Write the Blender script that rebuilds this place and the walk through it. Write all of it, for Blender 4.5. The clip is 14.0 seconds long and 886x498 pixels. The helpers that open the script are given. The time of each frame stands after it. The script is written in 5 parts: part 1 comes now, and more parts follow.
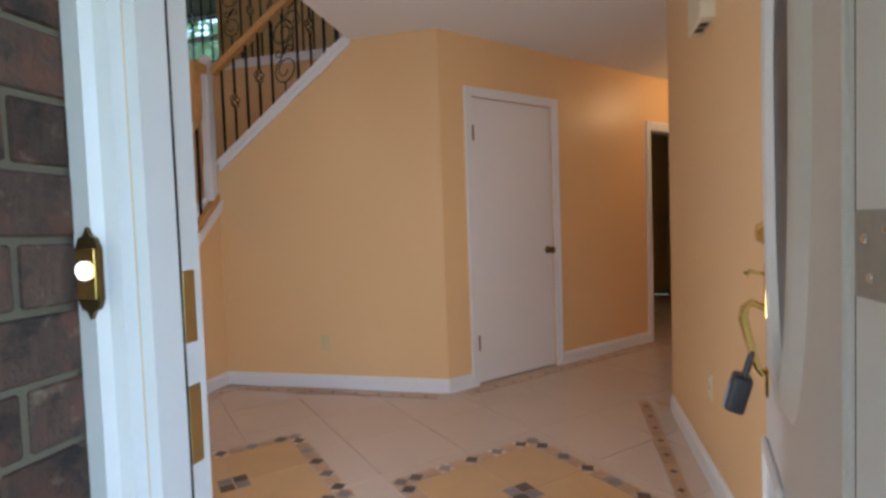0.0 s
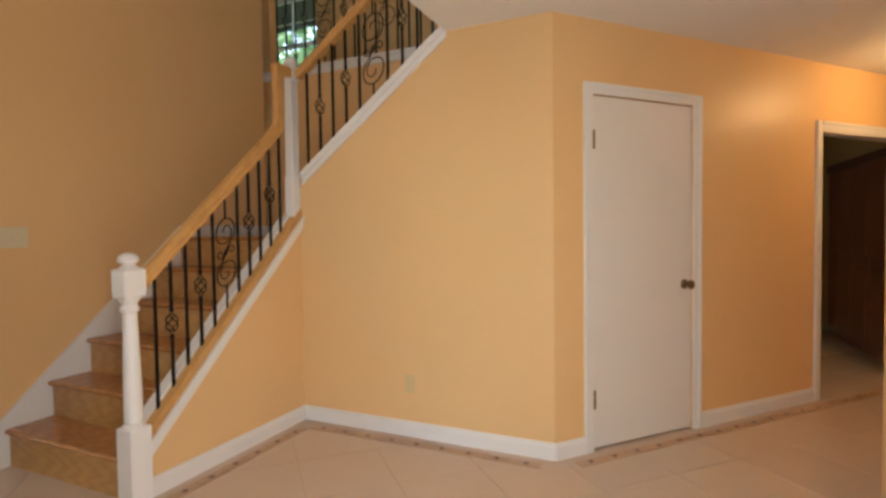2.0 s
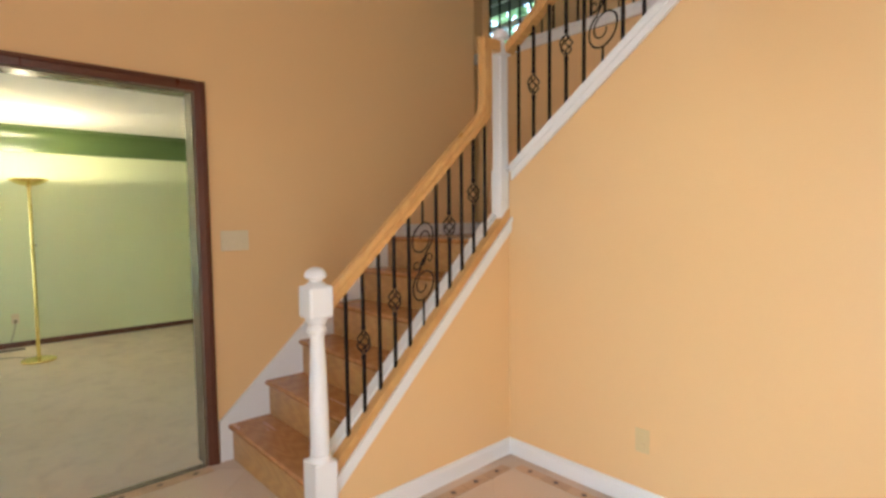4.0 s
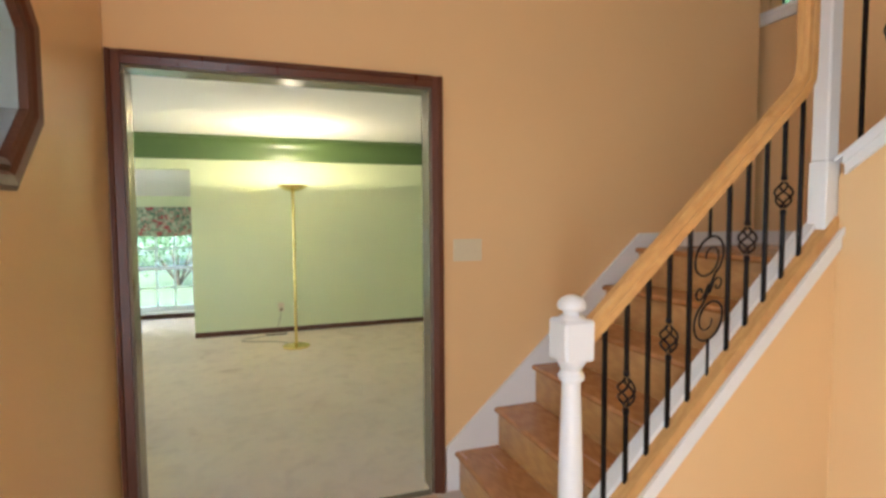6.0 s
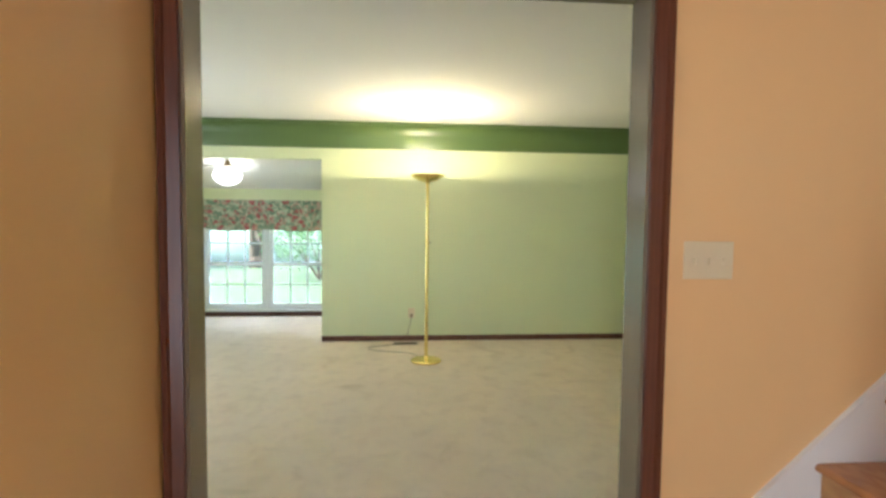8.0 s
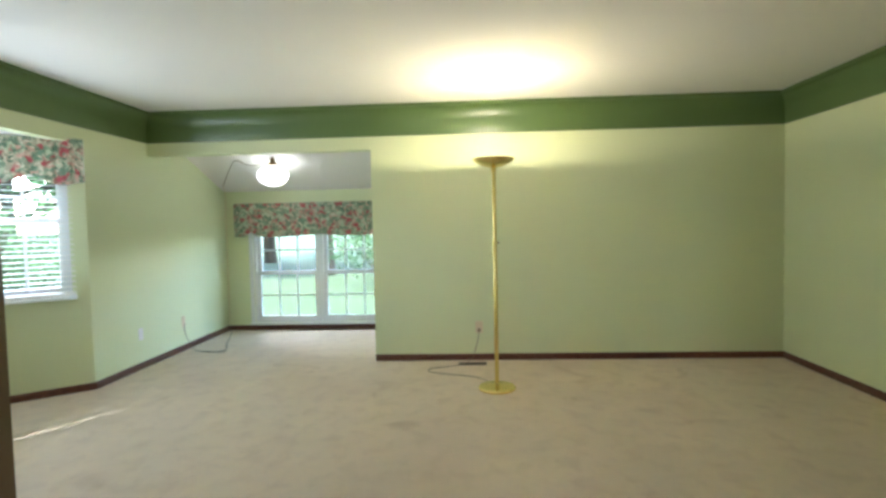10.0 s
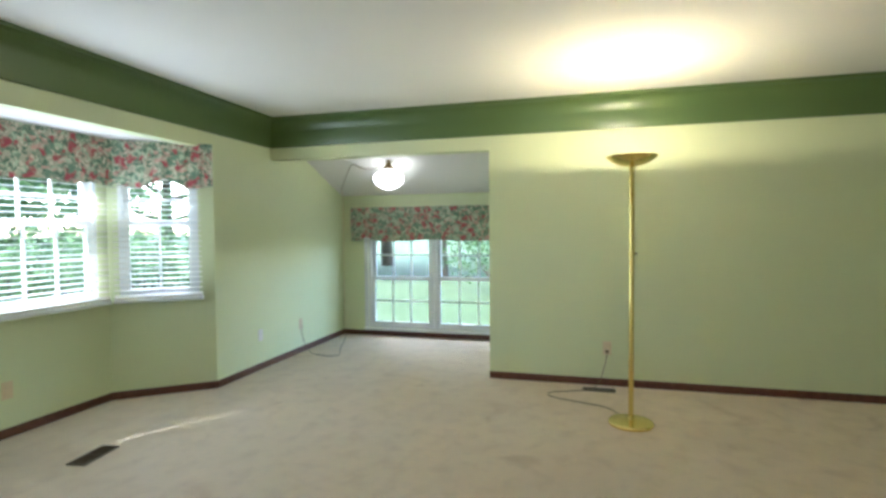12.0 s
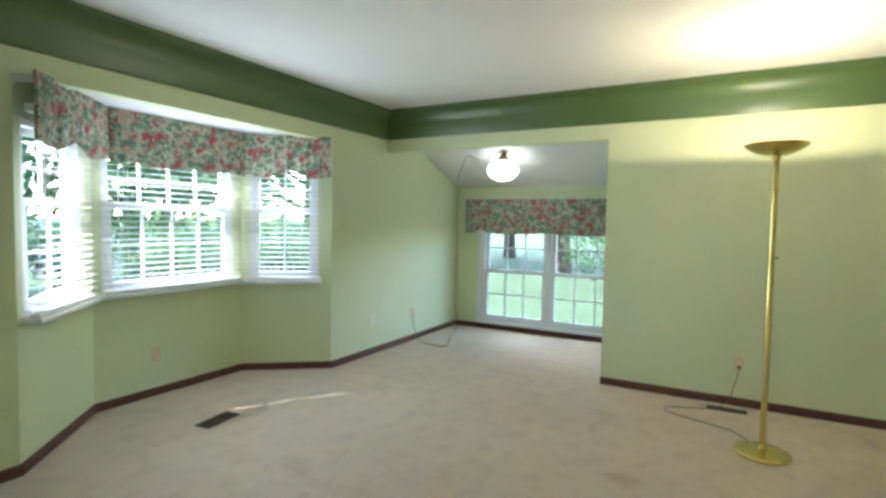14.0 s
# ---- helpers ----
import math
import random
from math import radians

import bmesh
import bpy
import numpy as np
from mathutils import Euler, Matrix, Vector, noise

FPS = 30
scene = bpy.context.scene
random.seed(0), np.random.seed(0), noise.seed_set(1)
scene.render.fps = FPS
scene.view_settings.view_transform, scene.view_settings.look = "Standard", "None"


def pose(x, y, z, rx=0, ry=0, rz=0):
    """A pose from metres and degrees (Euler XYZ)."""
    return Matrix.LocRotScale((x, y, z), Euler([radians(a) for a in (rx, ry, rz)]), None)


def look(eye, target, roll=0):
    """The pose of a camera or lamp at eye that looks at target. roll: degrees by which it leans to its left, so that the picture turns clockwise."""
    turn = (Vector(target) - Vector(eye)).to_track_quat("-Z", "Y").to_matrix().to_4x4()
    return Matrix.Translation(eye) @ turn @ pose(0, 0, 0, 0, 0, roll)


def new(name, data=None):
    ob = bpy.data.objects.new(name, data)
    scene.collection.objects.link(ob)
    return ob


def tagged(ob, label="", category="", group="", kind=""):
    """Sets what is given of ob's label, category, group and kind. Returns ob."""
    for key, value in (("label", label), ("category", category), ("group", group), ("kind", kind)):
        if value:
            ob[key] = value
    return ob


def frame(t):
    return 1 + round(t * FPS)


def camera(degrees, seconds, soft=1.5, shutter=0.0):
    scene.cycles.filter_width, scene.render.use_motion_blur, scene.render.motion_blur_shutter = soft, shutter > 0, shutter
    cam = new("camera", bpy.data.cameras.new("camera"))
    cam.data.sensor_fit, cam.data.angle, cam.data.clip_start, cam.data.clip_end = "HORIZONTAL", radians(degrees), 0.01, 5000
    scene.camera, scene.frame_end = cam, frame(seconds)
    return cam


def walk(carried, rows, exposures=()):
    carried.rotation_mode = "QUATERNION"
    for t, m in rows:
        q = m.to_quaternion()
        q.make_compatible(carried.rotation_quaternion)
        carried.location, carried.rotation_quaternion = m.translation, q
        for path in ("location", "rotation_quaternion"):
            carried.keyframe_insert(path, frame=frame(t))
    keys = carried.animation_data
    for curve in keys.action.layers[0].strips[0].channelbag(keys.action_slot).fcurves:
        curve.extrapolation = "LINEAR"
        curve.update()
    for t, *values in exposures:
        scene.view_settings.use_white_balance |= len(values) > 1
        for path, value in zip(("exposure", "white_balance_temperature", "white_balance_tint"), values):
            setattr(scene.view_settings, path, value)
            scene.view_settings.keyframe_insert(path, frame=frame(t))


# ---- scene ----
cam = camera(80.6, 14.0, soft=3.0)
PATH = [
    (0, (2.547, -3.423, 1.133), (2.073, -1.481, 1.048), -2.0),
    (0.5, (2.52, -3.25, 1.219), (1.996, -1.321, 1.141), -1.8),
    (1, (2.466, -3.145, 1.241), (1.87, -1.237, 1.175), -1.6),
    (1.5, (2.401, -2.965, 1.254), (1.704, -1.092, 1.185), -1.3),
    (2, (2.343, -2.847, 1.279), (1.52, -1.025, 1.209), -0.8),
    (2.2, (2.328, -2.802, 1.291), (1.45, -1.007, 1.215), -0.7),
    (4.3, (1.899, -2.276, 1.421), (0.34, -1.031, 1.287), -0.8),
    (4.5, (1.851, -2.264, 1.436), (0.242, -1.085, 1.295), -0.9),
    (5, (1.723, -2.222, 1.451), (0.002, -1.212, 1.306), -1.0),
    (5.5, (1.62, -2.202, 1.447), (-0.195, -1.373, 1.319), -0.7),
    (6, (1.461, -2.19, 1.443), (-0.424, -1.531, 1.324), -0.4),
    (6.5, (1.232, -2.187, 1.44), (-0.701, -1.688, 1.322), 0.0),
    (7, (1.016, -2.173, 1.414), (-0.949, -1.817, 1.304), 0.2),
    (7.5, (0.745, -2.143, 1.399), (-1.237, -1.897, 1.289), 0.5),
    (8, (0.451, -2.118, 1.392), (-1.539, -1.946, 1.278), 0.6),
    (10.3, (-0.534, -2.024, 1.312), (-2.498, -2.16, 1.23), -1.0),
    (10.5, (-0.560, -2.068, 1.324), (-2.522, -2.225, 1.25), -0.7),
    (11, (-0.692, -2.125, 1.34), (-2.644, -2.385, 1.265), -0.7),
    (11.5, (-0.799, -2.133, 1.338), (-2.745, -2.517, 1.266), -0.6),
    (12, (-0.863, -2.134, 1.326), (-2.791, -2.662, 1.257), -0.5),
    (12.5, (-0.941, -2.093, 1.341), (-2.812, -2.795, 1.264), -0.4),
    (13, (-0.994, -2.063, 1.342), (-2.81, -2.897, 1.253), 0.2),
    (13.5, (-1.019, -2.043, 1.348), (-2.791, -2.964, 1.248), 0.7),
    (14, (-1.026, -2.035, 1.337), (-2.772, -3.005, 1.234), 1.0),
]
walk(cam, [(t, look(eye, target, roll)) for t, eye, target, roll in PATH], exposures=[(0.0, 2.98, 5650, 16), (0.5, 3.02, 6150, 14), (1.2, 3.32, 6700, 12), (2.2, 3.62, 6700, 11), (4.3, 4.1, 5950, 9), (8.2, 4.2, 5700, 9), (10.3, 3.82, 5600, 9), (14.0, 3.64, 5450, 9)])

# ---- world and light ----
world = bpy.data.worlds.new("sky")
scene.world = world
world.use_nodes = True
wn = world.node_tree
sky = wn.nodes.new("ShaderNodeTexSky")
sky.sky_type = 'NISHITA'
sky.sun_disc = False
sky.sun_elevation = radians(44)
sky.sun_rotation = radians(237.6)
wn.links.new(sky.outputs[0], wn.nodes["Background"].inputs[0])
wn.nodes["Background"].inputs[1].default_value = 0.15

sun_data = bpy.data.lights.new("sun", 'SUN')
sun_data.energy = 2.0
sun_data.angle = radians(0.53)
sun_data.color = (1.0, 0.95, 0.86)
sun = new("sun", sun_data)
sun.matrix_world = look((6.07, -3.86, 6.95), (0, 0, 0))


def area_light(name, m, sx, sy, power, color):
    d = bpy.data.lights.new(name, 'AREA')
    d.shape, d.size, d.size_y, d.energy, d.color = 'RECTANGLE', sx, sy, power, color
    o = new(name, d)
    o.matrix_world = m
    return o


def point_light(name, p, power, color, r):
    d = bpy.data.lights.new(name, 'POINT')
    d.energy, d.color, d.shadow_soft_size = power, color, r
    o = new(name, d)
    o.location = p
    return o


SKYLIGHT = (0.86, 0.94, 1.0)
# added fill lamp high over the front door; no window is built there
area_light("stairwell_fill", look((0.30, -2.74, 3.9), (-0.2, 0.3, 1.5)), 1.5, 1.2, 1.65, (0.92, 0.96, 1.0))
# daylight through the open front door
area_light("door_daylight", look((2.2, -2.66, 1.05), (1.1, 0, 1.0)), 0.50, 1.9, 2.45, (0.95, 0.97, 1.0))
# daylight thrown up by the blinds of the bay
area_light("bay_daylight", look((-3.54, -5.60, 1.30), (-3.54, -3.6, 2.3)), 1.05, 0.80, 1.6, (0.90, 0.96, 1.0))
# lamps
point_light("torchiere_bulb", (-4.585, -1.838, 1.806), 3.7, (1.0, 0.81, 0.52), 0.012)
point_light("hall_bulb", (4.05, 1.55, 2.30), 1.6, (1.0, 0.62, 0.28), 0.08)


# ---- materials ----
def mat(name, color, rough=0.6, metal=0.0, scale=8.0, vary=0.08, bump=0.1, fine=120.0, spec=0.5, stretch=(1, 1, 1)):
    """Two scales of variation in colour, roughness and relief."""
    m = bpy.data.materials.new(name)
    m.use_nodes = True
    t = m.node_tree
    n, l = t.nodes, t.links
    b = n["Principled BSDF"]
    co = n.new("ShaderNodeTexCoord")
    mp = n.new("ShaderNodeMapping")
    mp.inputs["Scale"].default_value = stretch
    l.new(co.outputs["Object"], mp.inputs["Vector"])
    n1, n2 = n.new("ShaderNodeTexNoise"), n.new("ShaderNodeTexNoise")
    n1.inputs["Scale"].default_value, n2.inputs["Scale"].default_value = scale, fine
    n1.inputs["Detail"].default_value, n2.inputs["Detail"].default_value = 4, 3
    l.new(mp.outputs[0], n1.inputs["Vector"])
    l.new(mp.outputs[0], n2.inputs["Vector"])
    mx = n.new("ShaderNodeMix")
    mx.data_type = 'RGBA'
    mx.inputs["A"].default_value = (*[c * (1 - vary) for c in color], 1)
    mx.inputs["B"].default_value = (*[min(1, c * (1 + vary)) for c in color], 1)
    ad = n.new("ShaderNodeMath")
    ad.operation = 'MULTIPLY_ADD'
    ad.inputs[1].default_value, ad.inputs[2].default_value = 0.35, 0.0
    l.new(n2.outputs["Fac"], ad.inputs[0])
    ad2 = n.new("ShaderNodeMath")
    ad2.operation = 'MULTIPLY_ADD'
    ad2.inputs[1].default_value = 0.65
    l.new(n1.outputs["Fac"], ad2.inputs[0])
    l.new(ad.outputs[0], ad2.inputs[2])
    l.new(ad2.outputs[0], mx.inputs["Factor"])
    l.new(mx.outputs["Result"], b.inputs["Base Color"])
    rr = n.new("ShaderNodeMapRange")
    rr.inputs["To Min"].default_value, rr.inputs["To Max"].default_value = max(0.02, rough - 0.07), min(1, rough + 0.07)
    l.new(n1.outputs["Fac"], rr.inputs["Value"])
    l.new(rr.outputs[0], b.inputs["Roughness"])
    b.inputs["Metallic"].default_value = metal
    b.inputs["Specular IOR Level"].default_value = spec
    if bump:
        bp = n.new("ShaderNodeBump")
        bp.inputs["Strength"].default_value, bp.inputs["Distance"].default_value = bump, 0.002
        l.new(n2.outputs["Fac"], bp.inputs["Height"])
        l.new(bp.outputs[0], b.inputs["Normal"])
    return m


def random_tint(m, amount):
    """Pieces of one kind differ a little in lightness."""
    t = m.node_tree
    n, l = t.nodes, t.links
    b = n["Principled BSDF"]
    src = b.inputs["Base Color"].links[0].from_socket
    oi = n.new("ShaderNodeObjectInfo")
    mr = n.new("ShaderNodeMapRange")
    mr.inputs["To Min"].default_value, mr.inputs["To Max"].default_value = 1 - amount, 1 + amount
    l.new(oi.outputs["Random"], mr.inputs["Value"])
    hs = n.new("ShaderNodeHueSaturation")
    l.new(mr.outputs[0], hs.inputs["Value"])
    l.new(src, hs.inputs["Color"])
    l.new(hs.outputs[0], b.inputs["Base Color"])
    return m


def glowing(name, color, strength):
    m = bpy.data.materials.new(name)
    m.use_nodes = True
    b = m.node_tree.nodes["Principled BSDF"]
    b.inputs["Base Color"].default_value = (*color, 1)
    b.inputs["Emission Color"].default_value = (*color, 1)
    b.inputs["Emission Strength"].default_value = strength
    b.inputs["Roughness"].default_value = 0.25
    return m


def glass_material():
    m = bpy.data.materials.new("window_glass")
    m.use_nodes = True
    b = m.node_tree.nodes["Principled BSDF"]
    b.inputs["Base Color"].default_value = (0.97, 1.0, 0.98, 1)
    b.inputs["Roughness"].default_value = 0.01
    b.inputs["IOR"].default_value = 1.02
    b.inputs["Transmission Weight"].default_value = 1.0
    return m


def wood(name, color, dark, rough, axis_stretch, scale=6.0):
    m = mat(name, color, rough, 0, scale, 0.16, 0.12, 60, 0.5, axis_stretch)
    t = m.node_tree
    n, l = t.nodes, t.links
    b = n["Principled BSDF"]
    src = b.inputs["Base Color"].links[0].from_socket
    mp = [x for x in n if x.bl_idname == "ShaderNodeMapping"][0]
    wv = n.new("ShaderNodeTexWave")
    wv.inputs["Scale"].default_value, wv.inputs["Distortion"].default_value, wv.inputs["Detail"].default_value = scale * 1.3, 9, 3
    l.new(mp.outputs[0], wv.inputs["Vector"])
    mx = n.new("ShaderNodeMix")
    mx.data_type = 'RGBA'
    mx.inputs["B"].default_value = (*dark, 1)
    mr = n.new("ShaderNodeMapRange")
    mr.inputs["To Max"].default_value = 0.45
    l.new(wv.outputs["Fac"], mr.inputs["Value"])
    l.new(mr.outputs[0], mx.inputs["Factor"])
    l.new(src, mx.inputs["A"])
    l.new(mx.outputs["Result"], b.inputs["Base Color"])
    return m


def floral_material():
    """Printed cotton: cream ground, rose blooms, sage and dark green leaves."""
    m = bpy.data.materials.new("floral_fabric")
    m.use_nodes = True
    t = m.node_tree
    n, l = t.nodes, t.links
    b = n["Principled BSDF"]
    co = n.new("ShaderNodeTexCoord")
    nz = n.new("ShaderNodeTexNoise")
    nz.inputs["Scale"].default_value, nz.inputs["Detail"].default_value = 16, 2
    l.new(co.outputs["Object"], nz.inputs["Vector"])
    mv = n.new("ShaderNodeMix")
    mv.data_type = 'VECTOR'
    mv.inputs["Factor"].default_value = 0.11
    l.new(co.outputs["Object"], mv.inputs["A"])
    l.new(nz.outputs["Color"], mv.inputs["B"])
    base = (0.42, 0.39, 0.29, 1)
    last = None
    specs = [((0.16, 0.25, 0.17, 1), 18.0, 0.80, 3), ((0.42, 0.50, 0.35, 1), 22.0, 0.62, 11), ((0.56, 0.33, 0.27, 1), 16.0, 0.45, 23), ((0.11, 0.18, 0.12, 1), 27.0, 0.56, 53), ((0.62, 0.55, 0.42, 1), 31.0, 0.44, 71), ((0.36, 0.075, 0.085, 1), 14.0, 0.50, 37)]
    for col, sc, th, off in specs:
        mp = n.new("ShaderNodeMapping")
        mp.inputs["Location"].default_value = (off, off * 0.7, off * 0.3)
        l.new(mv.outputs["Result"], mp.inputs["Vector"])
        vo = n.new("ShaderNodeTexVoronoi")
        vo.inputs["Scale"].default_value = sc
        l.new(mp.outputs[0], vo.inputs["Vector"])
        pt = n.new("ShaderNodeMapRange")
        pt.inputs["From Min"].default_value, pt.inputs["From Max"].default_value = th, th - 0.26
        l.new(vo.outputs["Distance"], pt.inputs["Value"])
        rnd = n.new("ShaderNodeSeparateColor")
        l.new(vo.outputs["Color"], rnd.inputs[0])
        keep = n.new("ShaderNodeMath")
        keep.operation = 'GREATER_THAN'
        keep.inputs[1].default_value = 0.25
        l.new(rnd.outputs[0], keep.inputs[0])
        mu = n.new("ShaderNodeMath")
        mu.operation = 'MULTIPLY'
        l.new(pt.outputs[0], mu.inputs[0])
        l.new(keep.outputs[0], mu.inputs[1])
        mx = n.new("ShaderNodeMix")
        mx.data_type = 'RGBA'
        if last is None:
            mx.inputs["A"].default_value = base
        else:
            l.new(last, mx.inputs["A"])
        mx.inputs["B"].default_value = col
        l.new(mu.outputs[0], mx.inputs["Factor"])
        last = mx.outputs["Result"]
    l.new(last, b.inputs["Base Color"])
    b.inputs["Roughness"].default_value = 0.9
    wv = n.new("ShaderNodeTexNoise")
    wv.inputs["Scale"].default_value = 500
    l.new(co.outputs["Object"], wv.inputs["Vector"])
    bp = n.new("ShaderNodeBump")
    bp.inputs["Strength"].default_value, bp.inputs["Distance"].default_value = 0.3, 0.001
    l.new(wv.outputs["Fac"], bp.inputs["Height"])
    l.new(bp.outputs[0], b.inputs["Normal"])
    return m


M_ORANGE = mat("peach_paint", (0.80, 0.525, 0.252), 0.38, 0, 1.3, 0.035, 0.10, 260)
M_GREEN = mat("pale_green_paint", (0.685, 0.74, 0.465), 0.48, 0, 1.2, 0.03, 0.10, 260)
M_BAND = mat("dark_green_paint", (0.105, 0.165, 0.055), 0.32, 0, 3, 0.06, 0.08, 200)
M_YELLOW = mat("ochre_paint", (0.55, 0.42, 0.18), 0.6, 0, 2, 0.04, 0.1, 200)
M_CEIL = mat("ceiling_paint", (0.80, 0.78, 0.74), 0.85, 0, 3, 0.02, 0.5, 140)
M_WHITE = mat("white_trim_paint", (0.80, 0.79, 0.77), 0.32, 0, 5, 0.025, 0.05, 150)
M_DOORW = mat("white_door_paint", (0.78, 0.75, 0.71), 0.38, 0, 3, 0.03, 0.07, 180)
M_DARKWOOD = wood("dark_stained_wood", (0.120, 0.038, 0.020), (0.080, 0.024, 0.013), 0.30, (1, 1, 0.15), 14)
M_BASEWOOD = wood("brown_baseboard_wood", (0.13, 0.045, 0.025), (0.05, 0.016, 0.01), 0.4, (0.1, 0.1, 1), 30)
M_LINING = mat("glossy_jamb_paint", (0.20, 0.165, 0.115), 0.22, 0.1, 4, 0.10, 0.04, 120, 0.6)
M_OAK = wood("oak_handrail", (0.66, 0.37, 0.125), (0.52, 0.25, 0.075), 0.30, (0.6, 0.6, 0.6), 12)
M_TREAD = wood("oak_tread", (0.48, 0.225, 0.083), (0.32, 0.13, 0.045), 0.25, (0.12, 1, 1), 16)
M_RISER = wood("oak_riser", (0.55, 0.31, 0.108), (0.38, 0.18, 0.056), 0.32, (0.12, 1, 1), 14)
M_IRON = mat("black_iron", (0.018, 0.015, 0.016), 0.38, 0.85, 20, 0.1, 0.1, 200)
M_BRASS = mat("polished_brass", (0.78, 0.56, 0.20), 0.16, 1.0, 8, 0.06, 0.02, 90)
M_LAMPBRASS = mat("lamp_brass", (0.80, 0.66, 0.24), 0.22, 1.0, 8, 0.05, 0.02, 90)
M_OLDBRASS = mat("antique_brass", (0.20, 0.14, 0.07), 0.35, 1.0, 15, 0.1, 0.05, 90)


def carpet_material():
    """Cut pile: tufts, brushed nap in patches, trodden and stained areas."""
    m = mat("beige_carpet", (0.82, 0.70, 0.555), 0.97, 0, 3.2, 0.10, 1.0, 330, 0.1)
    t = m.node_tree
    n, l = t.nodes, t.links
    n["Bump"].inputs["Distance"].default_value = 0.006
    b = n["Principled BSDF"]
    src = b.inputs["Base Color"].links[0].from_socket
    co = [x for x in n if x.bl_idname == "ShaderNodeTexCoord"][0]
    last = src
    for sc, lo, hi, dark, dist, amount in ((6.5, 0.48, 0.70, (0.62, 0.50, 0.39, 1), 0.3, 0.4), (1.1, 0.45, 0.72, (0.66, 0.55, 0.43, 1), 0.3, 0.35), (2.3, 0.64, 0.74, (0.52, 0.40, 0.29, 1), 0.8, 0.4), (16.0, 0.50, 0.70, (0.74, 0.64, 0.54, 1), 0.2, 0.35)):
        nz = n.new("ShaderNodeTexNoise")
        nz.inputs["Scale"].default_value, nz.inputs["Detail"].default_value, nz.inputs["Distortion"].default_value = sc, 5, dist
        l.new(co.outputs["Object"], nz.inputs["Vector"])
        mr = n.new("ShaderNodeMapRange")
        mr.inputs["From Min"].default_value, mr.inputs["From Max"].default_value, mr.inputs["To Max"].default_value = lo, hi, amount
        l.new(nz.outputs["Fac"], mr.inputs["Value"])
        mx = n.new("ShaderNodeMix")
        mx.data_type = 'RGBA'
        mx.inputs["B"].default_value = dark
        l.new(mr.outputs[0], mx.inputs["Factor"])
        l.new(last, mx.inputs["A"])
        last = mx.outputs["Result"]
    l.new(last, b.inputs["Base Color"])
    return m


M_CARPET = carpet_material()
M_DULLPLATE = mat("dull_ivory_plastic", (0.68, 0.52, 0.27), 0.4, 0, 10, 0.05, 0.02, 80)
M_STRIKE = mat("worn_brass", (0.50, 0.36, 0.15), 0.35, 0.9, 20, 0.15, 0.04, 90)
M_GROUT = mat("pale_grout", (0.57, 0.46, 0.365), 0.9, 0, 30, 0.06, 0.3, 200)
M_TILE = random_tint(mat("cream_tile", (0.66, 0.53, 0.42), 0.22, 0, 3.5, 0.06, 0.04, 60), 0.02)
M_INLAY = random_tint(mat("honey_tile", (0.60, 0.375, 0.175), 0.32, 0, 7, 0.18, 0.06, 60), 0.06)
M_STRIP = random_tint(mat("tan_border_tile", (0.50, 0.32, 0.19), 0.38, 0, 14, 0.18, 0.08, 80), 0.10)
M_MOSAIC = random_tint(mat("mixed_mosaic_tile", (0.55, 0.44, 0.33), 0.4, 0, 20, 0.2, 0.08, 80), 0.35)
M_DARKTILE = random_tint(mat("dark_brown_tile", (0.10, 0.065, 0.05), 0.35, 0, 20, 0.25, 0.08, 80), 0.3)
M_GREYTILE = random_tint(mat("grey_slate_tile", (0.24, 0.21, 0.20), 0.4, 0, 20, 0.25, 0.08, 80), 0.3)
M_PLATE = mat("ivory_plastic", (0.72, 0.62, 0.42), 0.35, 0, 10, 0.03, 0.02, 80)
M_BLACK = mat("black_plastic", (0.02, 0.022, 0.028), 0.4, 0, 20, 0.1, 0.05, 90)
M_LABEL = mat("grey_sticker", (0.35, 0.40, 0.47), 0.5, 0, 60, 0.25, 0.02, 90)
M_CORD = mat("brown_cord", (0.16, 0.11, 0.06), 0.6, 0, 20, 0.05, 0.02, 90)
M_SLAT = mat("white_blind_slat", (0.83, 0.82, 0.78), 0.4, 0, 10, 0.02, 0.03, 90)
M_VINYL = mat("white_window_vinyl", (0.78, 0.80, 0.80), 0.35, 0, 6, 0.02, 0.03, 90)
M_FLORAL = floral_material()
M_GLASS = glass_material()
M_OPAL = glowing("opal_glass", (1.0, 0.95, 0.86), 0.5)
M_BULB = glowing("lit_bulb", (1.0, 0.85, 0.6), 10.0)
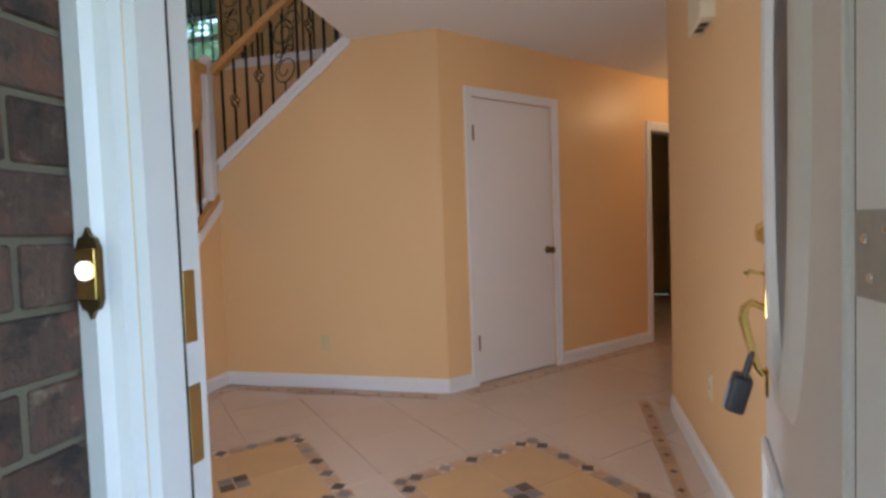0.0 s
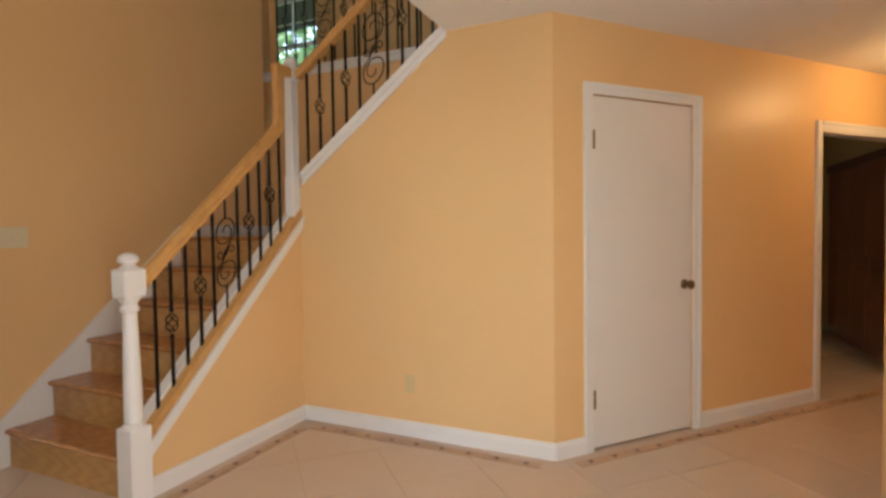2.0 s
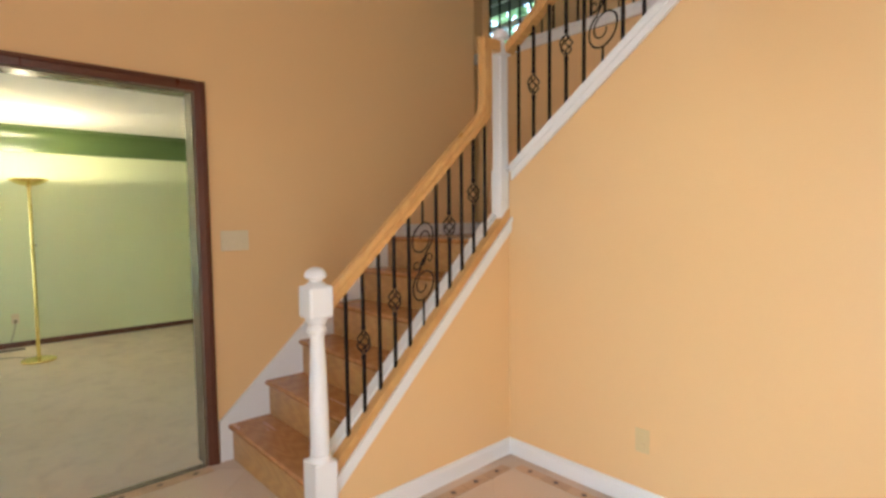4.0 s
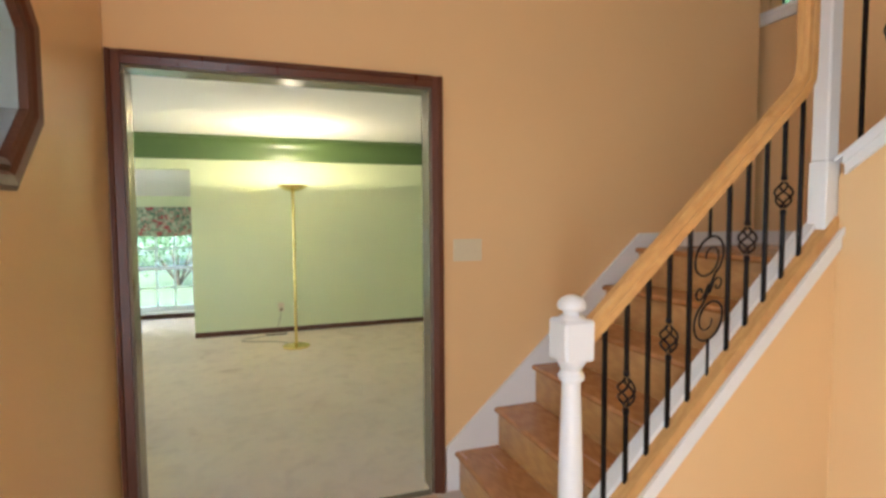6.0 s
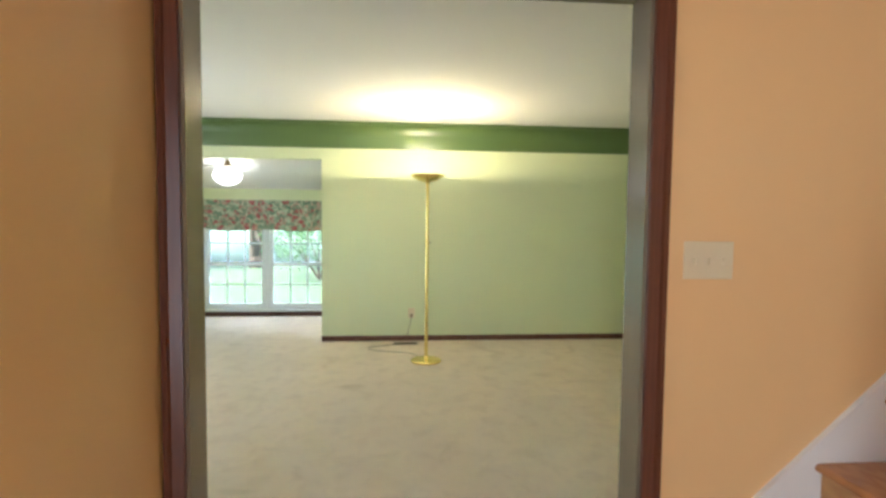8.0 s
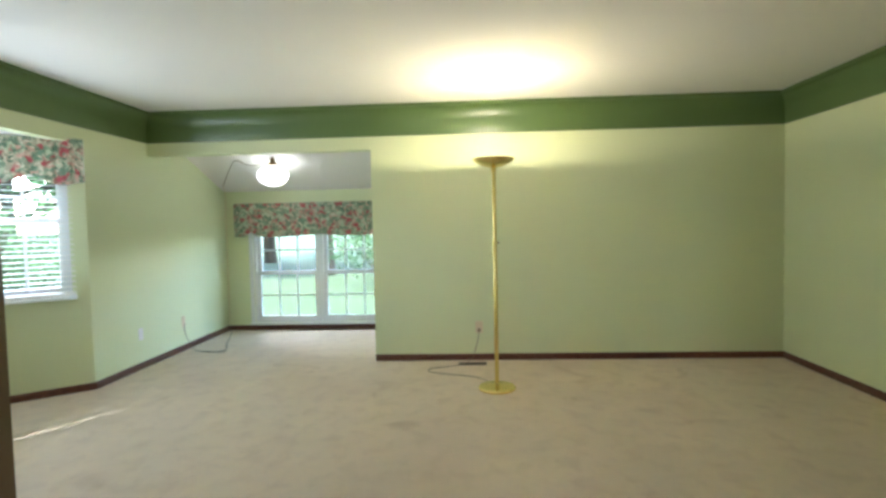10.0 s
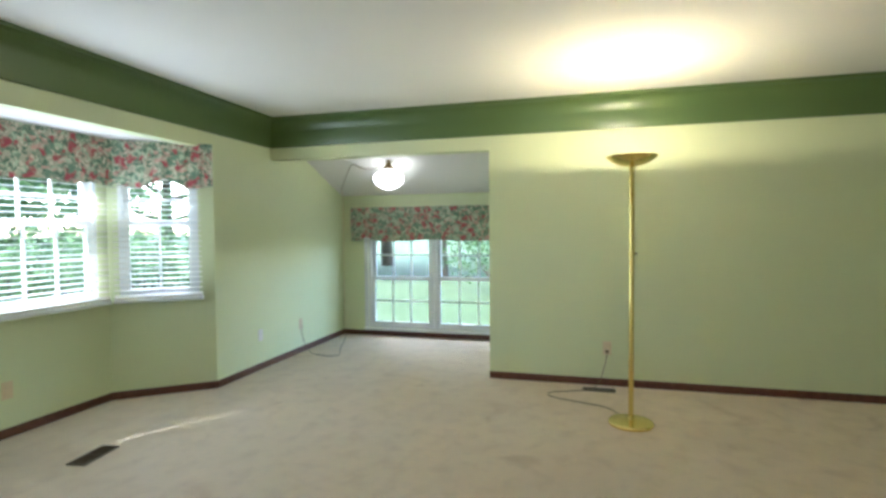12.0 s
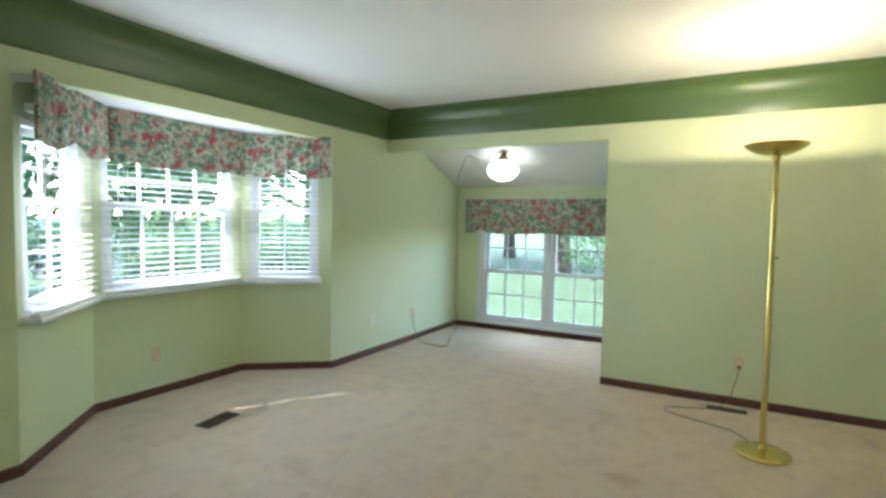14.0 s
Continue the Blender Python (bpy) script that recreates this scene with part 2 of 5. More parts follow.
def brick_material():
    """Mottled clay: red, tan and burnt patches that differ from brick to brick."""
    m = mat("mottled_brick", (0.085, 0.055, 0.042), 0.88, 0, 40, 0.4, 1.0, 110, 0.3)
    t = m.node_tree
    n, l = t.nodes, t.links
    b = n["Principled BSDF"]
    n["Bump"].inputs["Distance"].default_value = 0.004
    last = b.inputs["Base Color"].links[0].from_socket
    co = [x for x in n if x.bl_idname == "ShaderNodeTexCoord"][0]
    oi = n.new("ShaderNodeObjectInfo")
    sc = n.new("ShaderNodeMath")
    sc.operation = 'MULTIPLY'
    sc.inputs[1].default_value = 40.0
    l.new(oi.outputs["Random"], sc.inputs[0])
    mv = n.new("ShaderNodeVectorMath")
    l.new(co.outputs["Object"], mv.inputs[0])
    l.new(sc.outputs[0], mv.inputs[1])
    for col, s, lo, hi in (((0.135, 0.062, 0.042, 1), 16, 0.50, 0.62), ((0.030, 0.026, 0.024, 1), 20, 0.56, 0.68), ((0.20, 0.15, 0.10, 1), 30, 0.60, 0.72)):
        nz = n.new("ShaderNodeTexNoise")
        nz.inputs["Scale"].default_value, nz.inputs["Detail"].default_value = s, 4
        l.new(mv.outputs[0], nz.inputs["Vector"])
        mr = n.new("ShaderNodeMapRange")
        mr.inputs["From Min"].default_value, mr.inputs["From Max"].default_value, mr.inputs["To Max"].default_value = lo, hi, 0.8
        l.new(nz.outputs["Fac"], mr.inputs["Value"])
        mx = n.new("ShaderNodeMix")
        mx.data_type = 'RGBA'
        mx.inputs["B"].default_value = col
        l.new(mr.outputs[0], mx.inputs["Factor"])
        l.new(last, mx.inputs["A"])
        last = mx.outputs["Result"]
    l.new(last, b.inputs["Base Color"])
    return m


M_BRICK = random_tint(brick_material(), 0.2)
M_MORTAR = mat("grey_mortar", (0.17, 0.145, 0.10), 0.95, 0, 30, 0.12, 0.8, 140, 0.2)
M_CLOSET = wood("red_brown_closet_wood", (0.27, 0.09, 0.042), (0.16, 0.05, 0.022), 0.35, (1, 1, 0.1), 18)
M_VENT = mat("brown_vent_metal", (0.13, 0.10, 0.075), 0.45, 0.6, 20, 0.1, 0.05, 90)
M_STEEL = mat("galvanised_steel", (0.42, 0.47, 0.50), 0.4, 0.7, 40, 0.2, 0.05, 90)
M_SCREW = mat("bright_screw", (0.62, 0.64, 0.66), 0.25, 1.0, 20, 0.05, 0.02, 90)
M_GRASS = mat("lawn_grass", (0.075, 0.105, 0.055), 0.95, 0, 0.5, 0.45, 1.0, 30, 0.1)
M_ASPHALT = mat("driveway_asphalt", (0.09, 0.09, 0.095), 0.9, 0, 2, 0.1, 0.5, 60, 0.2)
M_BARK = mat("tree_bark", (0.10, 0.075, 0.055), 0.95, 0, 9, 0.35, 1.0, 40, 0.2, (1, 1, 0.2))
M_LEAF = random_tint(mat("green_leaves", (0.06, 0.105, 0.045), 0.6, 0, 1.2, 0.45, 0.2, 20, 0.3), 0.2)


def leaf_light(m):
    """Leaves let part of the light through."""
    t = m.node_tree
    n, l = t.nodes, t.links
    tr = n.new("ShaderNodeBsdfTranslucent")
    tr.inputs["Color"].default_value = (0.17, 0.27, 0.12, 1)
    mx = n.new("ShaderNodeMixShader")
    mx.inputs[0].default_value = 0.5
    l.new(n["Principled BSDF"].outputs[0], mx.inputs[1])
    l.new(tr.outputs[0], mx.inputs[2])
    l.new(mx.outputs[0], n["Material Output"].inputs["Surface"])


leaf_light(M_LEAF)
M_REVEAL = mat("grey_reveal_paint", (0.33, 0.325, 0.33), 0.6, 0, 8, 0.12, 0.2, 60, 0.4, (1, 1, 0.3))
M_SHADE_SLAB = mat("blue_grey_slab_paint", (0.34, 0.35, 0.39), 0.7, 0, 4, 0.05, 0.1, 90)
M_SHINGLE = mat("grey_roof_shingle", (0.13, 0.12, 0.115), 0.9, 0, 12, 0.2, 0.6, 60, 0.2)


# ---- mesh helpers ----
def mesh_from(name, bm, material):
    bm.normal_update()
    me = bpy.data.meshes.new(name)
    bm.to_mesh(me)
    bm.free()
    if material:
        me.materials.append(material)
    return me


def smooth(ob, angle=35):
    me = ob.data
    me.polygons.foreach_set("use_smooth", [True] * len(me.polygons))
    me.set_sharp_from_angle(angle=radians(angle))
    return ob


def part(name, bm, material, parent=None, label="", m=None, soft=False):
    ob = new(name, mesh_from(name, bm, material))
    if parent is not None:
        ob.parent = parent
    if m is not None:
        ob.matrix_local = m
    if label:
        ob["label"] = label
    if soft:
        smooth(ob)
    return ob


def piece(name, me, parent, m):
    ob = new(name, me)
    ob.parent = parent
    ob.matrix_local = m
    return ob


def thing(name, label, category, m=None, group="", kind=""):
    ob = new(name)
    if m is not None:
        ob.matrix_world = m
    return tagged(ob, label, category, group, kind)


def box(bm, x0, x1, y0, y1, z0, z1, bevel=0.0, seg=1):
    vs = [bm.verts.new((x, y, z)) for x in (x0, x1) for y in (y0, y1) for z in (z0, z1)]
    fs = [(0, 1, 3, 2), (4, 6, 7, 5), (0, 4, 5, 1), (2, 3, 7, 6), (0, 2, 6, 4), (1, 5, 7, 3)]
    faces = [bm.faces.new([vs[i] for i in f]) for f in fs]
    if bevel:
        bmesh.ops.bevel(bm, geom=list({e for f in faces for e in f.edges}), offset=bevel, segments=seg, affect='EDGES', profile=0.5)
    return bm


def cube(x0, x1, y0, y1, z0, z1, bevel=0.0, seg=1):
    return box(bmesh.new(), min(x0, x1), max(x0, x1), min(y0, y1), max(y0, y1), min(z0, z1), max(z0, z1), bevel, seg)


def prism(bm, pts, vec):
    """A flat outline pushed along vec."""
    a = [bm.verts.new(p) for p in pts]
    b = [bm.verts.new(Vector(p) + Vector(vec)) for p in pts]
    bm.faces.new(a[::-1])
    bm.faces.new(b)
    for i in range(len(a)):
        j = (i + 1) % len(a)
        bm.faces.new((a[i], a[j], b[j], b[i]))
    bmesh.ops.recalc_face_normals(bm, faces=bm.faces)
    return bm


def lathe(bm, profile, segs=20, at=(0, 0, 0)):
    rings = []
    for r, z in profile:
        rings.append([bm.verts.new((at[0] + r * math.cos(2 * math.pi * i / segs), at[1] + r * math.sin(2 * math.pi * i / segs), at[2] + z)) for i in range(segs)])
    for a, b in zip(rings, rings[1:]):
        for i in range(segs):
            j = (i + 1) % segs
            bm.faces.new((a[i], a[j], b[j], b[i]))
    bm.faces.new(rings[0][::-1])
    bm.faces.new(rings[-1])
    bmesh.ops.recalc_face_normals(bm, faces=bm.faces)
    return bm


def tube(bm, pts, r, sides=8):
    """A round bar along points; r may be a list."""
    pts = [Vector(p) for p in pts]
    n = len(pts)
    rs = r if isinstance(r, (list, tuple)) else [r] * n
    rings = []
    t0 = (pts[1] - pts[0]).normalized()
    up = Vector((0, 0, 1)) if abs(t0.z) < 0.9 else Vector((1, 0, 0))
    for i, p in enumerate(pts):
        t = (pts[min(i + 1, n - 1)] - pts[max(i - 1, 0)]).normalized()
        up = (up - up.dot(t) * t)
        up = up.normalized() if up.length > 1e-6 else t.orthogonal().normalized()
        s = t.cross(up)
        rings.append([bm.verts.new(p + rs[i] * (math.cos(2 * math.pi * k / sides) * up + math.sin(2 * math.pi * k / sides) * s)) for k in range(sides)])
    for a, b in zip(rings, rings[1:]):
        for k in range(sides):
            j = (k + 1) % sides
            bm.faces.new((a[k], a[j], b[j], b[k]))
    bm.faces.new(rings[0][::-1])
    bm.faces.new(rings[-1])
    bmesh.ops.recalc_face_normals(bm, faces=bm.faces)
    return bm


def along(p0, p1):
    """Local x runs from p0 to p1 in plan, local y to its left."""
    return Matrix.Translation((p0[0], p0[1], 0)) @ Matrix.Rotation(math.atan2(p1[1] - p0[1], p1[0] - p0[0]), 4, 'Z')


def length(p0, p1):
    return math.hypot(p1[0] - p0[0], p1[1] - p0[1])


def wall(name, p0, p1, z0, z1, th, material, label, holes=()):
    """A wall with its face on the line p0-p1 and its thickness to the right of it; holes are (u0, u1, za, zb)."""
    bm = bmesh.new()
    L = length(p0, p1)
    us = sorted({0.0, L, *[h[0] for h in holes], *[h[1] for h in holes]})
    for a, b in zip(us, us[1:]):
        if b - a < 1e-5:
            continue
        mid = (a + b) / 2
        cuts = sorted([(h[2], h[3]) for h in holes if h[0] < mid < h[1]])
        z = z0
        for ca, cb in cuts:
            if ca > z + 1e-4:
                box(bm, a, b, -th, 0, z, ca)
            z = cb
        if z < z1 - 1e-4:
            box(bm, a, b, -th, 0, z, z1)
    bmesh.ops.remove_doubles(bm, verts=bm.verts, dist=1e-5)
    ob = part(name, bm, material, m=along(p0, p1))
    return tagged(ob, label, "wall", kind="structure")


def skirting(name, p0, p1, h, th, material, label, gaps=(), z=0.0):
    """A board along the foot of a wall, on the left of p0-p1, its upper edge rounded."""
    bm = bmesh.new()
    L = length(p0, p1)
    u = 0.0
    for a, b in sorted(gaps) + [(L, L)]:
        if a > u + 0.01:
            prism(bm, [(u, 0, z), (u, th, z), (u, th, z + h * 0.78), (u, th * 0.55, z + h * 0.9), (u, th * 0.5, z + h), (u, 0, z + h)], (a - u, 0, 0))
        u = b
    ob = part(name, bm, material, m=along(p0, p1))
    return tagged(ob, label, "baseboard", kind="structure")


# ---- the large structure ----
PX = -1.08          # foyer face of the wall between foyer and living room
LX = -1.20          # its living-room face
FY = -2.785          # inner face of the front wall of the foyer
LY = -5.18          # inner face of the front wall of the living room
FARX = -5.48        # far wall of the living room
ALX = -7.06         # window wall of the alcove
CEIL = 2.45
TOP = 5.2
LANDING = 1.26       # stair landing
UPZ = 2.72          # upper floor
DIAG0 = (1.72, 0.0)
DU = (0.665, 0.747)


def diag(d, off=0.0):
    """A point d along the slanting wall, off metres out into the hall."""
    return (DIAG0[0] + DU[0] * d + DU[1] * off, DIAG0[1] + DU[1] * d - DU[0] * off)


OPEN_Y0, OPEN_Y1, OPEN_Z = -2.722, -1.362, 2.095
# wall between the rooms, in two leaves
wall("wall_partition_foyer", (PX, 0.84), (PX, FY - 0.19), 0, TOP, 0.08, M_ORANGE, "tall peach-painted wall beside the stairs", [(0.84 - OPEN_Y1, 0.84 - OPEN_Y0, 0, OPEN_Z)])
wall("wall_partition_living", (LX, LY - 0.1), (LX, 0.88), 0, CEIL, 0.08, M_GREEN, "pale green wall round the wide opening", [(OPEN_Y0 - LY + 0.1, OPEN_Y1 - LY + 0.1, 0, OPEN_Z)])
# front wall of the foyer: door and octagonal window
DOOR_X0, DOOR_X1, DOOR_Z = 2.025, 2.835, 2.08
OCX, OCZ, OCR = 0.015, 1.843, 0.255


def front_wall():
    bm = bmesh.new()
    th = 0.19
    y0, y1 = FY - th, FY
    box(bm, PX, OCX - 0.35, y0, y1, -0.3, TOP)
    box(bm, OCX - 0.35, OCX + 0.35, y0, y1, -0.3, OCZ - 0.35)
    box(bm, OCX - 0.35, OCX + 0.35, y0, y1, OCZ + 0.35, TOP)
    box(bm, OCX + 0.35, 1.2, y0, y1, -0.3, TOP)
    box(bm, 1.2, DOOR_X0, FY - 0.10, y1, -0.3, TOP)
    box(bm, DOOR_X0, DOOR_X1, FY - 0.10, y1, DOOR_Z, TOP)
    box(bm, DOOR_X0, DOOR_X1, FY - 0.10, y1, -0.3, -0.03)
    box(bm, DOOR_X1, 3.27, FY - 0.10, y1, -0.3, TOP)
    # square with an eight-sided hole
    r = OCR / math.cos(math.pi / 8)
    oc = [(OCX + r * math.cos(math.pi / 8 + i * math.pi / 4), OCZ + r * math.sin(math.pi / 8 + i * math.pi / 4)) for i in range(8)]
    s = 0.35
    k = s * math.tan(math.pi / 8)
    sq = [(OCX + s, OCZ + k), (OCX + k, OCZ + s), (OCX - k, OCZ + s), (OCX - s, OCZ + k), (OCX - s, OCZ - k), (OCX - k, OCZ - s), (OCX + k, OCZ - s), (OCX + s, OCZ - k)]
    for i in range(8):
        j = (i + 1) % 8
        pts = [oc[i], oc[j], sq[j], sq[i]]
        prism(bm, [(p[0], y0, p[1]) for p in pts], (0, th, 0))
    for cx, cz, i in ((1, 1, 0), (-1, 1, 2), (-1, -1, 4), (1, -1, 6)):
        a, b = sq[i], sq[i + 1]
        prism(bm, [(a[0], y0, a[1]), (OCX + cx * s, y0, OCZ + cz * s), (b[0], y0, b[1])], (0, th, 0))
    bmesh.ops.remove_doubles(bm, verts=bm.verts, dist=1e-4)
    tagged(part("wall_front_foyer", bm, M_ORANGE), "peach-painted front wall with an octagonal window", "wall", kind="structure")


front_wall()
# stair walls
bm = bmesh.new()
prism(bm, [(0, 0, 0), (DIAG0[0], 0, 0), (DIAG0[0], 0, CEIL), (1.09, 0, CEIL), (0, 0, 1.60)], (0, 0.10, 0))
tagged(part("wall_stair_upper_flight", bm, M_ORANGE), "peach-painted wall under the upper stair flight", "wall", kind="structure")
bm = bmesh.new()
prism(bm, [(0, -1.235, 0), (0, -0.0, 0), (0, 0.0, 1.343), (0, -1.235, 0.163)], (-0.0895, 0, 0))
tagged(part("wall_stair_lower_flight", bm, M_ORANGE), "peach-painted wall under the lower stair flight", "wall", kind="structure")
# slanting wall with closet door and hall doorway
CD0, CD1, CDZ = 0.265, 1.055, 2.035
HD0, HD1, HDZ = 2.345, 3.485, 1.972
wall("wall_slanting", diag(3.9), diag(0), 0, CEIL, 0.11, M_ORANGE, "slanting peach wall with a closet door", [(3.9 - CD1, 3.9 - CD0, 0, CDZ), (3.9 - HD1, 3.9 - HD0, 0, HDZ)])
# right-hand wall of the foyer
RWX = 3.113
wall("wall_right_foyer", (RWX, FY), (RWX, -0.16), 0, CEIL, 0.12, M_ORANGE, "peach-painted side wall of the foyer")
wall("wall_hall_return", (RWX + 0.12, -0.16), (5.6, -0.16), 0, CEIL, 0.12, M_ORANGE, "peach-painted wall of the hall")
wall("wall_hall_end", (5.6, -0.16), (5.6, 5.0), 0, CEIL, 0.12, M_ORANGE, "peach-painted end wall of the hall")
# room behind the hall doorway
wall("wall_closet_room_back", (5.6, 5.0), (1.2, 5.0), 0, CEIL, 0.1, M_YELLOW, "ochre wall of the back room")
wall("wall_closet_room_side", (1.2, 5.0), (1.2, 0.2), 0, CEIL, 0.1, M_YELLOW, "ochre side wall of the back room")
wall("wall_closet_front", (4.08, 2.95), (3.96, 5.0), 0, CEIL, 0.1, M_YELLOW, "ochre wall round the folding doors")
# landing and upper hall
tagged(part("wall_landing_back", cube(-1.42, 1.5, 0.93, 1.03, 0, UPZ), M_ORANGE), "peach-painted wall behind the stair landing", "wall", kind="structure")
tagged(part("wall_landing_stub", cube(-1.42, -1.32, 0.70, 0.93, 0, TOP), M_ORANGE), "peach-painted wall end beside the landing", "wall", kind="structure")
tagged(part("wall_landing_stub", cube(-1.32, PX - 0.081, 0.70, 0.78, LANDING, TOP), M_ORANGE), "peach-painted wall end beside the landing", "wall", kind="structure")
wall("wall_upper_return", (PX - 0.08, 1.03), (-4.2, 1.03), UPZ, TOP, 0.1, M_ORANGE, "peach-painted wall of the upper hall")
wall("wall_upper_left", (-4.2, 1.03), (-4.2, 2.6), UPZ, TOP, 0.1, M_ORANGE, "peach-painted end wall of the upper hall")
UW = (-2.75, -1.75, 3.05, 4.35)
wall("wall_upper_back", (-4.2, 2.6), (5.6, 2.6), UPZ, TOP, 0.1, M_ORANGE, "peach-painted back wall of the upper hall", [(UW[0] + 4.2, UW[1] + 4.2, UW[2], UW[3])])
wall("wall_upper_right", (5.6, 2.6), (5.6, -2.8), CEIL + 0.2, TOP, 0.1, M_ORANGE, "peach-painted upper wall")
tagged(part("wall_over_foyer_edge", cube(1.09, 1.19, FY, -0.005, CEIL + 0.004, TOP), M_ORANGE), "peach-painted wall over the ceiling edge", "wall", kind="structure")
tagged(part("upper_floor", cube(-4.2, 5.6, 1.03, 2.6, UPZ - 0.25, UPZ - 0.002), M_CEIL), "floor of the upper hall", "floor", kind="structure")
# foyer ceiling, its edge open to the stairwell
tagged(part("ceiling_foyer", prism(bmesh.new(), [(1.09, FY, CEIL), (5.6, FY, CEIL), (5.6, 5.0, CEIL), (1.5, 5.0, CEIL), (1.5, 0.1, CEIL), (1.09, 0.1, CEIL)], (0, 0, 0.12)), M_CEIL), "white textured foyer ceiling with a free edge", "ceiling", kind="structure")
tagged(part("ceiling_stairwell", cube(-4.3, 5.7, FY - 0.2, 2.7, TOP, TOP + 0.12), M_CEIL), "white ceiling high over the stairwell", "ceiling", kind="structure")

# living room
BAY = [(-2.27, LY), (-2.935, -5.785), (-4.15, -5.785), (-4.63, LY)]
BAYZ = 2.035
wall("wall_front_living", (ALX, LY), (LX, LY), 0, CEIL, 0.10, M_GREEN, "pale green front wall with a wide bay", [(BAY[3][0] - ALX, BAY[0][0] - ALX, 0, BAYZ)])
ALC_Y, ALC_Z = -2.968, 2.042
wall("wall_far_living", (FARX, 0.88), (FARX, LY), 0, CEIL, 0.12, M_GREEN, "pale green wall behind the floor lamp", [(0.88 - ALC_Y, 0.88 - LY, 0, ALC_Z)])
wall("wall_right_living", (LX, 0.88), (FARX - 0.12, 0.88), 0, CEIL, 0.10, M_GREEN, "pale green side wall of the living room")
AW = (-4.82, -3.08, 0.10, 1.36)
wall("wall_alcove_window", (ALX, -2.6), (ALX, LY - 0.1), 0, 2.6, 0.14, M_GREEN, "pale green alcove wall with a low double window", [(-2.6 - AW[1], -2.6 - AW[0], AW[2], AW[3])])
tagged(part("wall_alcove_side", cube(ALX, FARX - 0.12, -2.62, -2.52, 0, 2.6), M_GREEN), "pale green side wall of the alcove", "wall", kind="structure")
tagged(part("ceiling_living", cube(LX, FARX, LY, 0.88, CEIL, CEIL + 0.1), M_CEIL), "white living-room ceiling", "ceiling", kind="structure")
bm = prism(bmesh.new(), [(FARX - 0.12, LY - 0.1, 2.355), (ALX - 0.1, LY - 0.1, 1.748), (ALX - 0.1, LY - 0.1, 1.85), (FARX - 0.12, LY - 0.1, 2.457)], (0, 2.75, 0))
tagged(part("ceiling_alcove", bm, M_CEIL), "sloping white alcove ceiling", "ceiling", kind="structure")
bm = prism(bmesh.new(), [(BAY[0][0] + 0.1, LY - 0.1, BAYZ + 0.024), (BAY[1][0] + 0.1, -5.90, BAYZ + 0.024), (BAY[2][0] - 0.1, -5.90, BAYZ + 0.024), (BAY[3][0] - 0.1, LY - 0.1, BAYZ + 0.024)], (0, 0, 0.12))
tagged(part("ceiling_bay", bm, M_CEIL), "white ceiling of the bay window", "ceiling", kind="structure")
BAY_WIN = [(0.15, 0.84), (0.09, 1.155), (0.12, 0.70)]
BZ0, BZ1 = 0.805, 1.83
for i in range(3):
    a, b = BAY[i + 1], BAY[i]
    L = length(a, b)
    u0, u1 = BAY_WIN[i]
    u1 = min(u1, L - 0.06)
    wall("wall_bay_%d" % (i + 1), a, b, 0, BAYZ + 0.03, 0.11, M_GREEN, "pale green bay wall below a window", [(u0, u1, BZ0, BZ1)])
# floors
tagged(part("floor_living", prism(bmesh.new(), [(PX - 0.02, LY, 0), (BAY[0][0], LY, 0), (*BAY[1], 0), (*BAY[2], 0), (BAY[3][0], LY, 0), (ALX, LY, 0), (ALX, -2.5, 0), (FARX, -2.5, 0), (FARX, 0.88, 0), (LX, 0.88, 0), (LX, OPEN_Y1, 0), (PX - 0.02, OPEN_Y1, 0), (PX - 0.02, OPEN_Y0, 0), (LX, OPEN_Y0, 0), (LX, LY, 0)][1:], (0, 0, -0.1)), M_CARPET), "worn beige cut-pile carpet", "carpet", kind="structure")
FLOOR = tagged(part("floor_foyer", cube(PX - 0.02, 5.6, FY - 0.19, 5.0, -0.12, -0.005), M_GROUT), "cream tiled foyer floor with inlaid squares", "floor", kind="structure")
# ground and shell outside
bm = bmesh.new()
bmesh.ops.create_grid(bm, x_segments=60, y_segments=60, size=400)
tagged(part("ground", bm, M_GRASS, m=pose(0, 0, -0.42)), "sunlit lawn round the house", "lawn", kind="structure")
tagged(part("driveway", cube(-13, -8.8, -60, -9.5, -0.43, -0.40), M_ASPHALT), "pale asphalt driveway across the lawn", "driveway", kind="structure")
tagged(part("porch_floor", cube(0.6, 5.0, -5.0, FY - 0.19, -0.42, -0.03), M_MORTAR), "grey concrete porch in front of the door", "porch", kind="structure")
# slab added over the porch to block sky from door frame and bricks
tagged(part("porch_shade_slab", cube(-1.05, 5.6, -5.6, FY - 0.225, 2.36, 2.46), M_SHADE_SLAB), "blue-grey slab added over the porch to cut sky light", "ceiling", kind="structure")
# roof out of view; the wide overhang is added to keep sun off the door
tagged(part("roof_slab", cube(-8.0, 6.4, -5.35, 5.6, TOP + 0.12, TOP + 0.3), M_SHINGLE), "unseen grey shingled house roof, its overhang added for shade", "roof", kind="structure")
tagged(part("roof_alcove", cube(-7.9, LX, LY - 0.35, 1.2, 2.62, 2.72), M_SHINGLE), "grey shingled roof over the living room", "roof", kind="structure")
tagged(part("wall_outer_living", cube(-1.16, PX, LY - 0.1, FY - 0.19, -0.42, 2.62), M_BRICK), "dark brick outer wall of the living room", "wall", kind="structure")


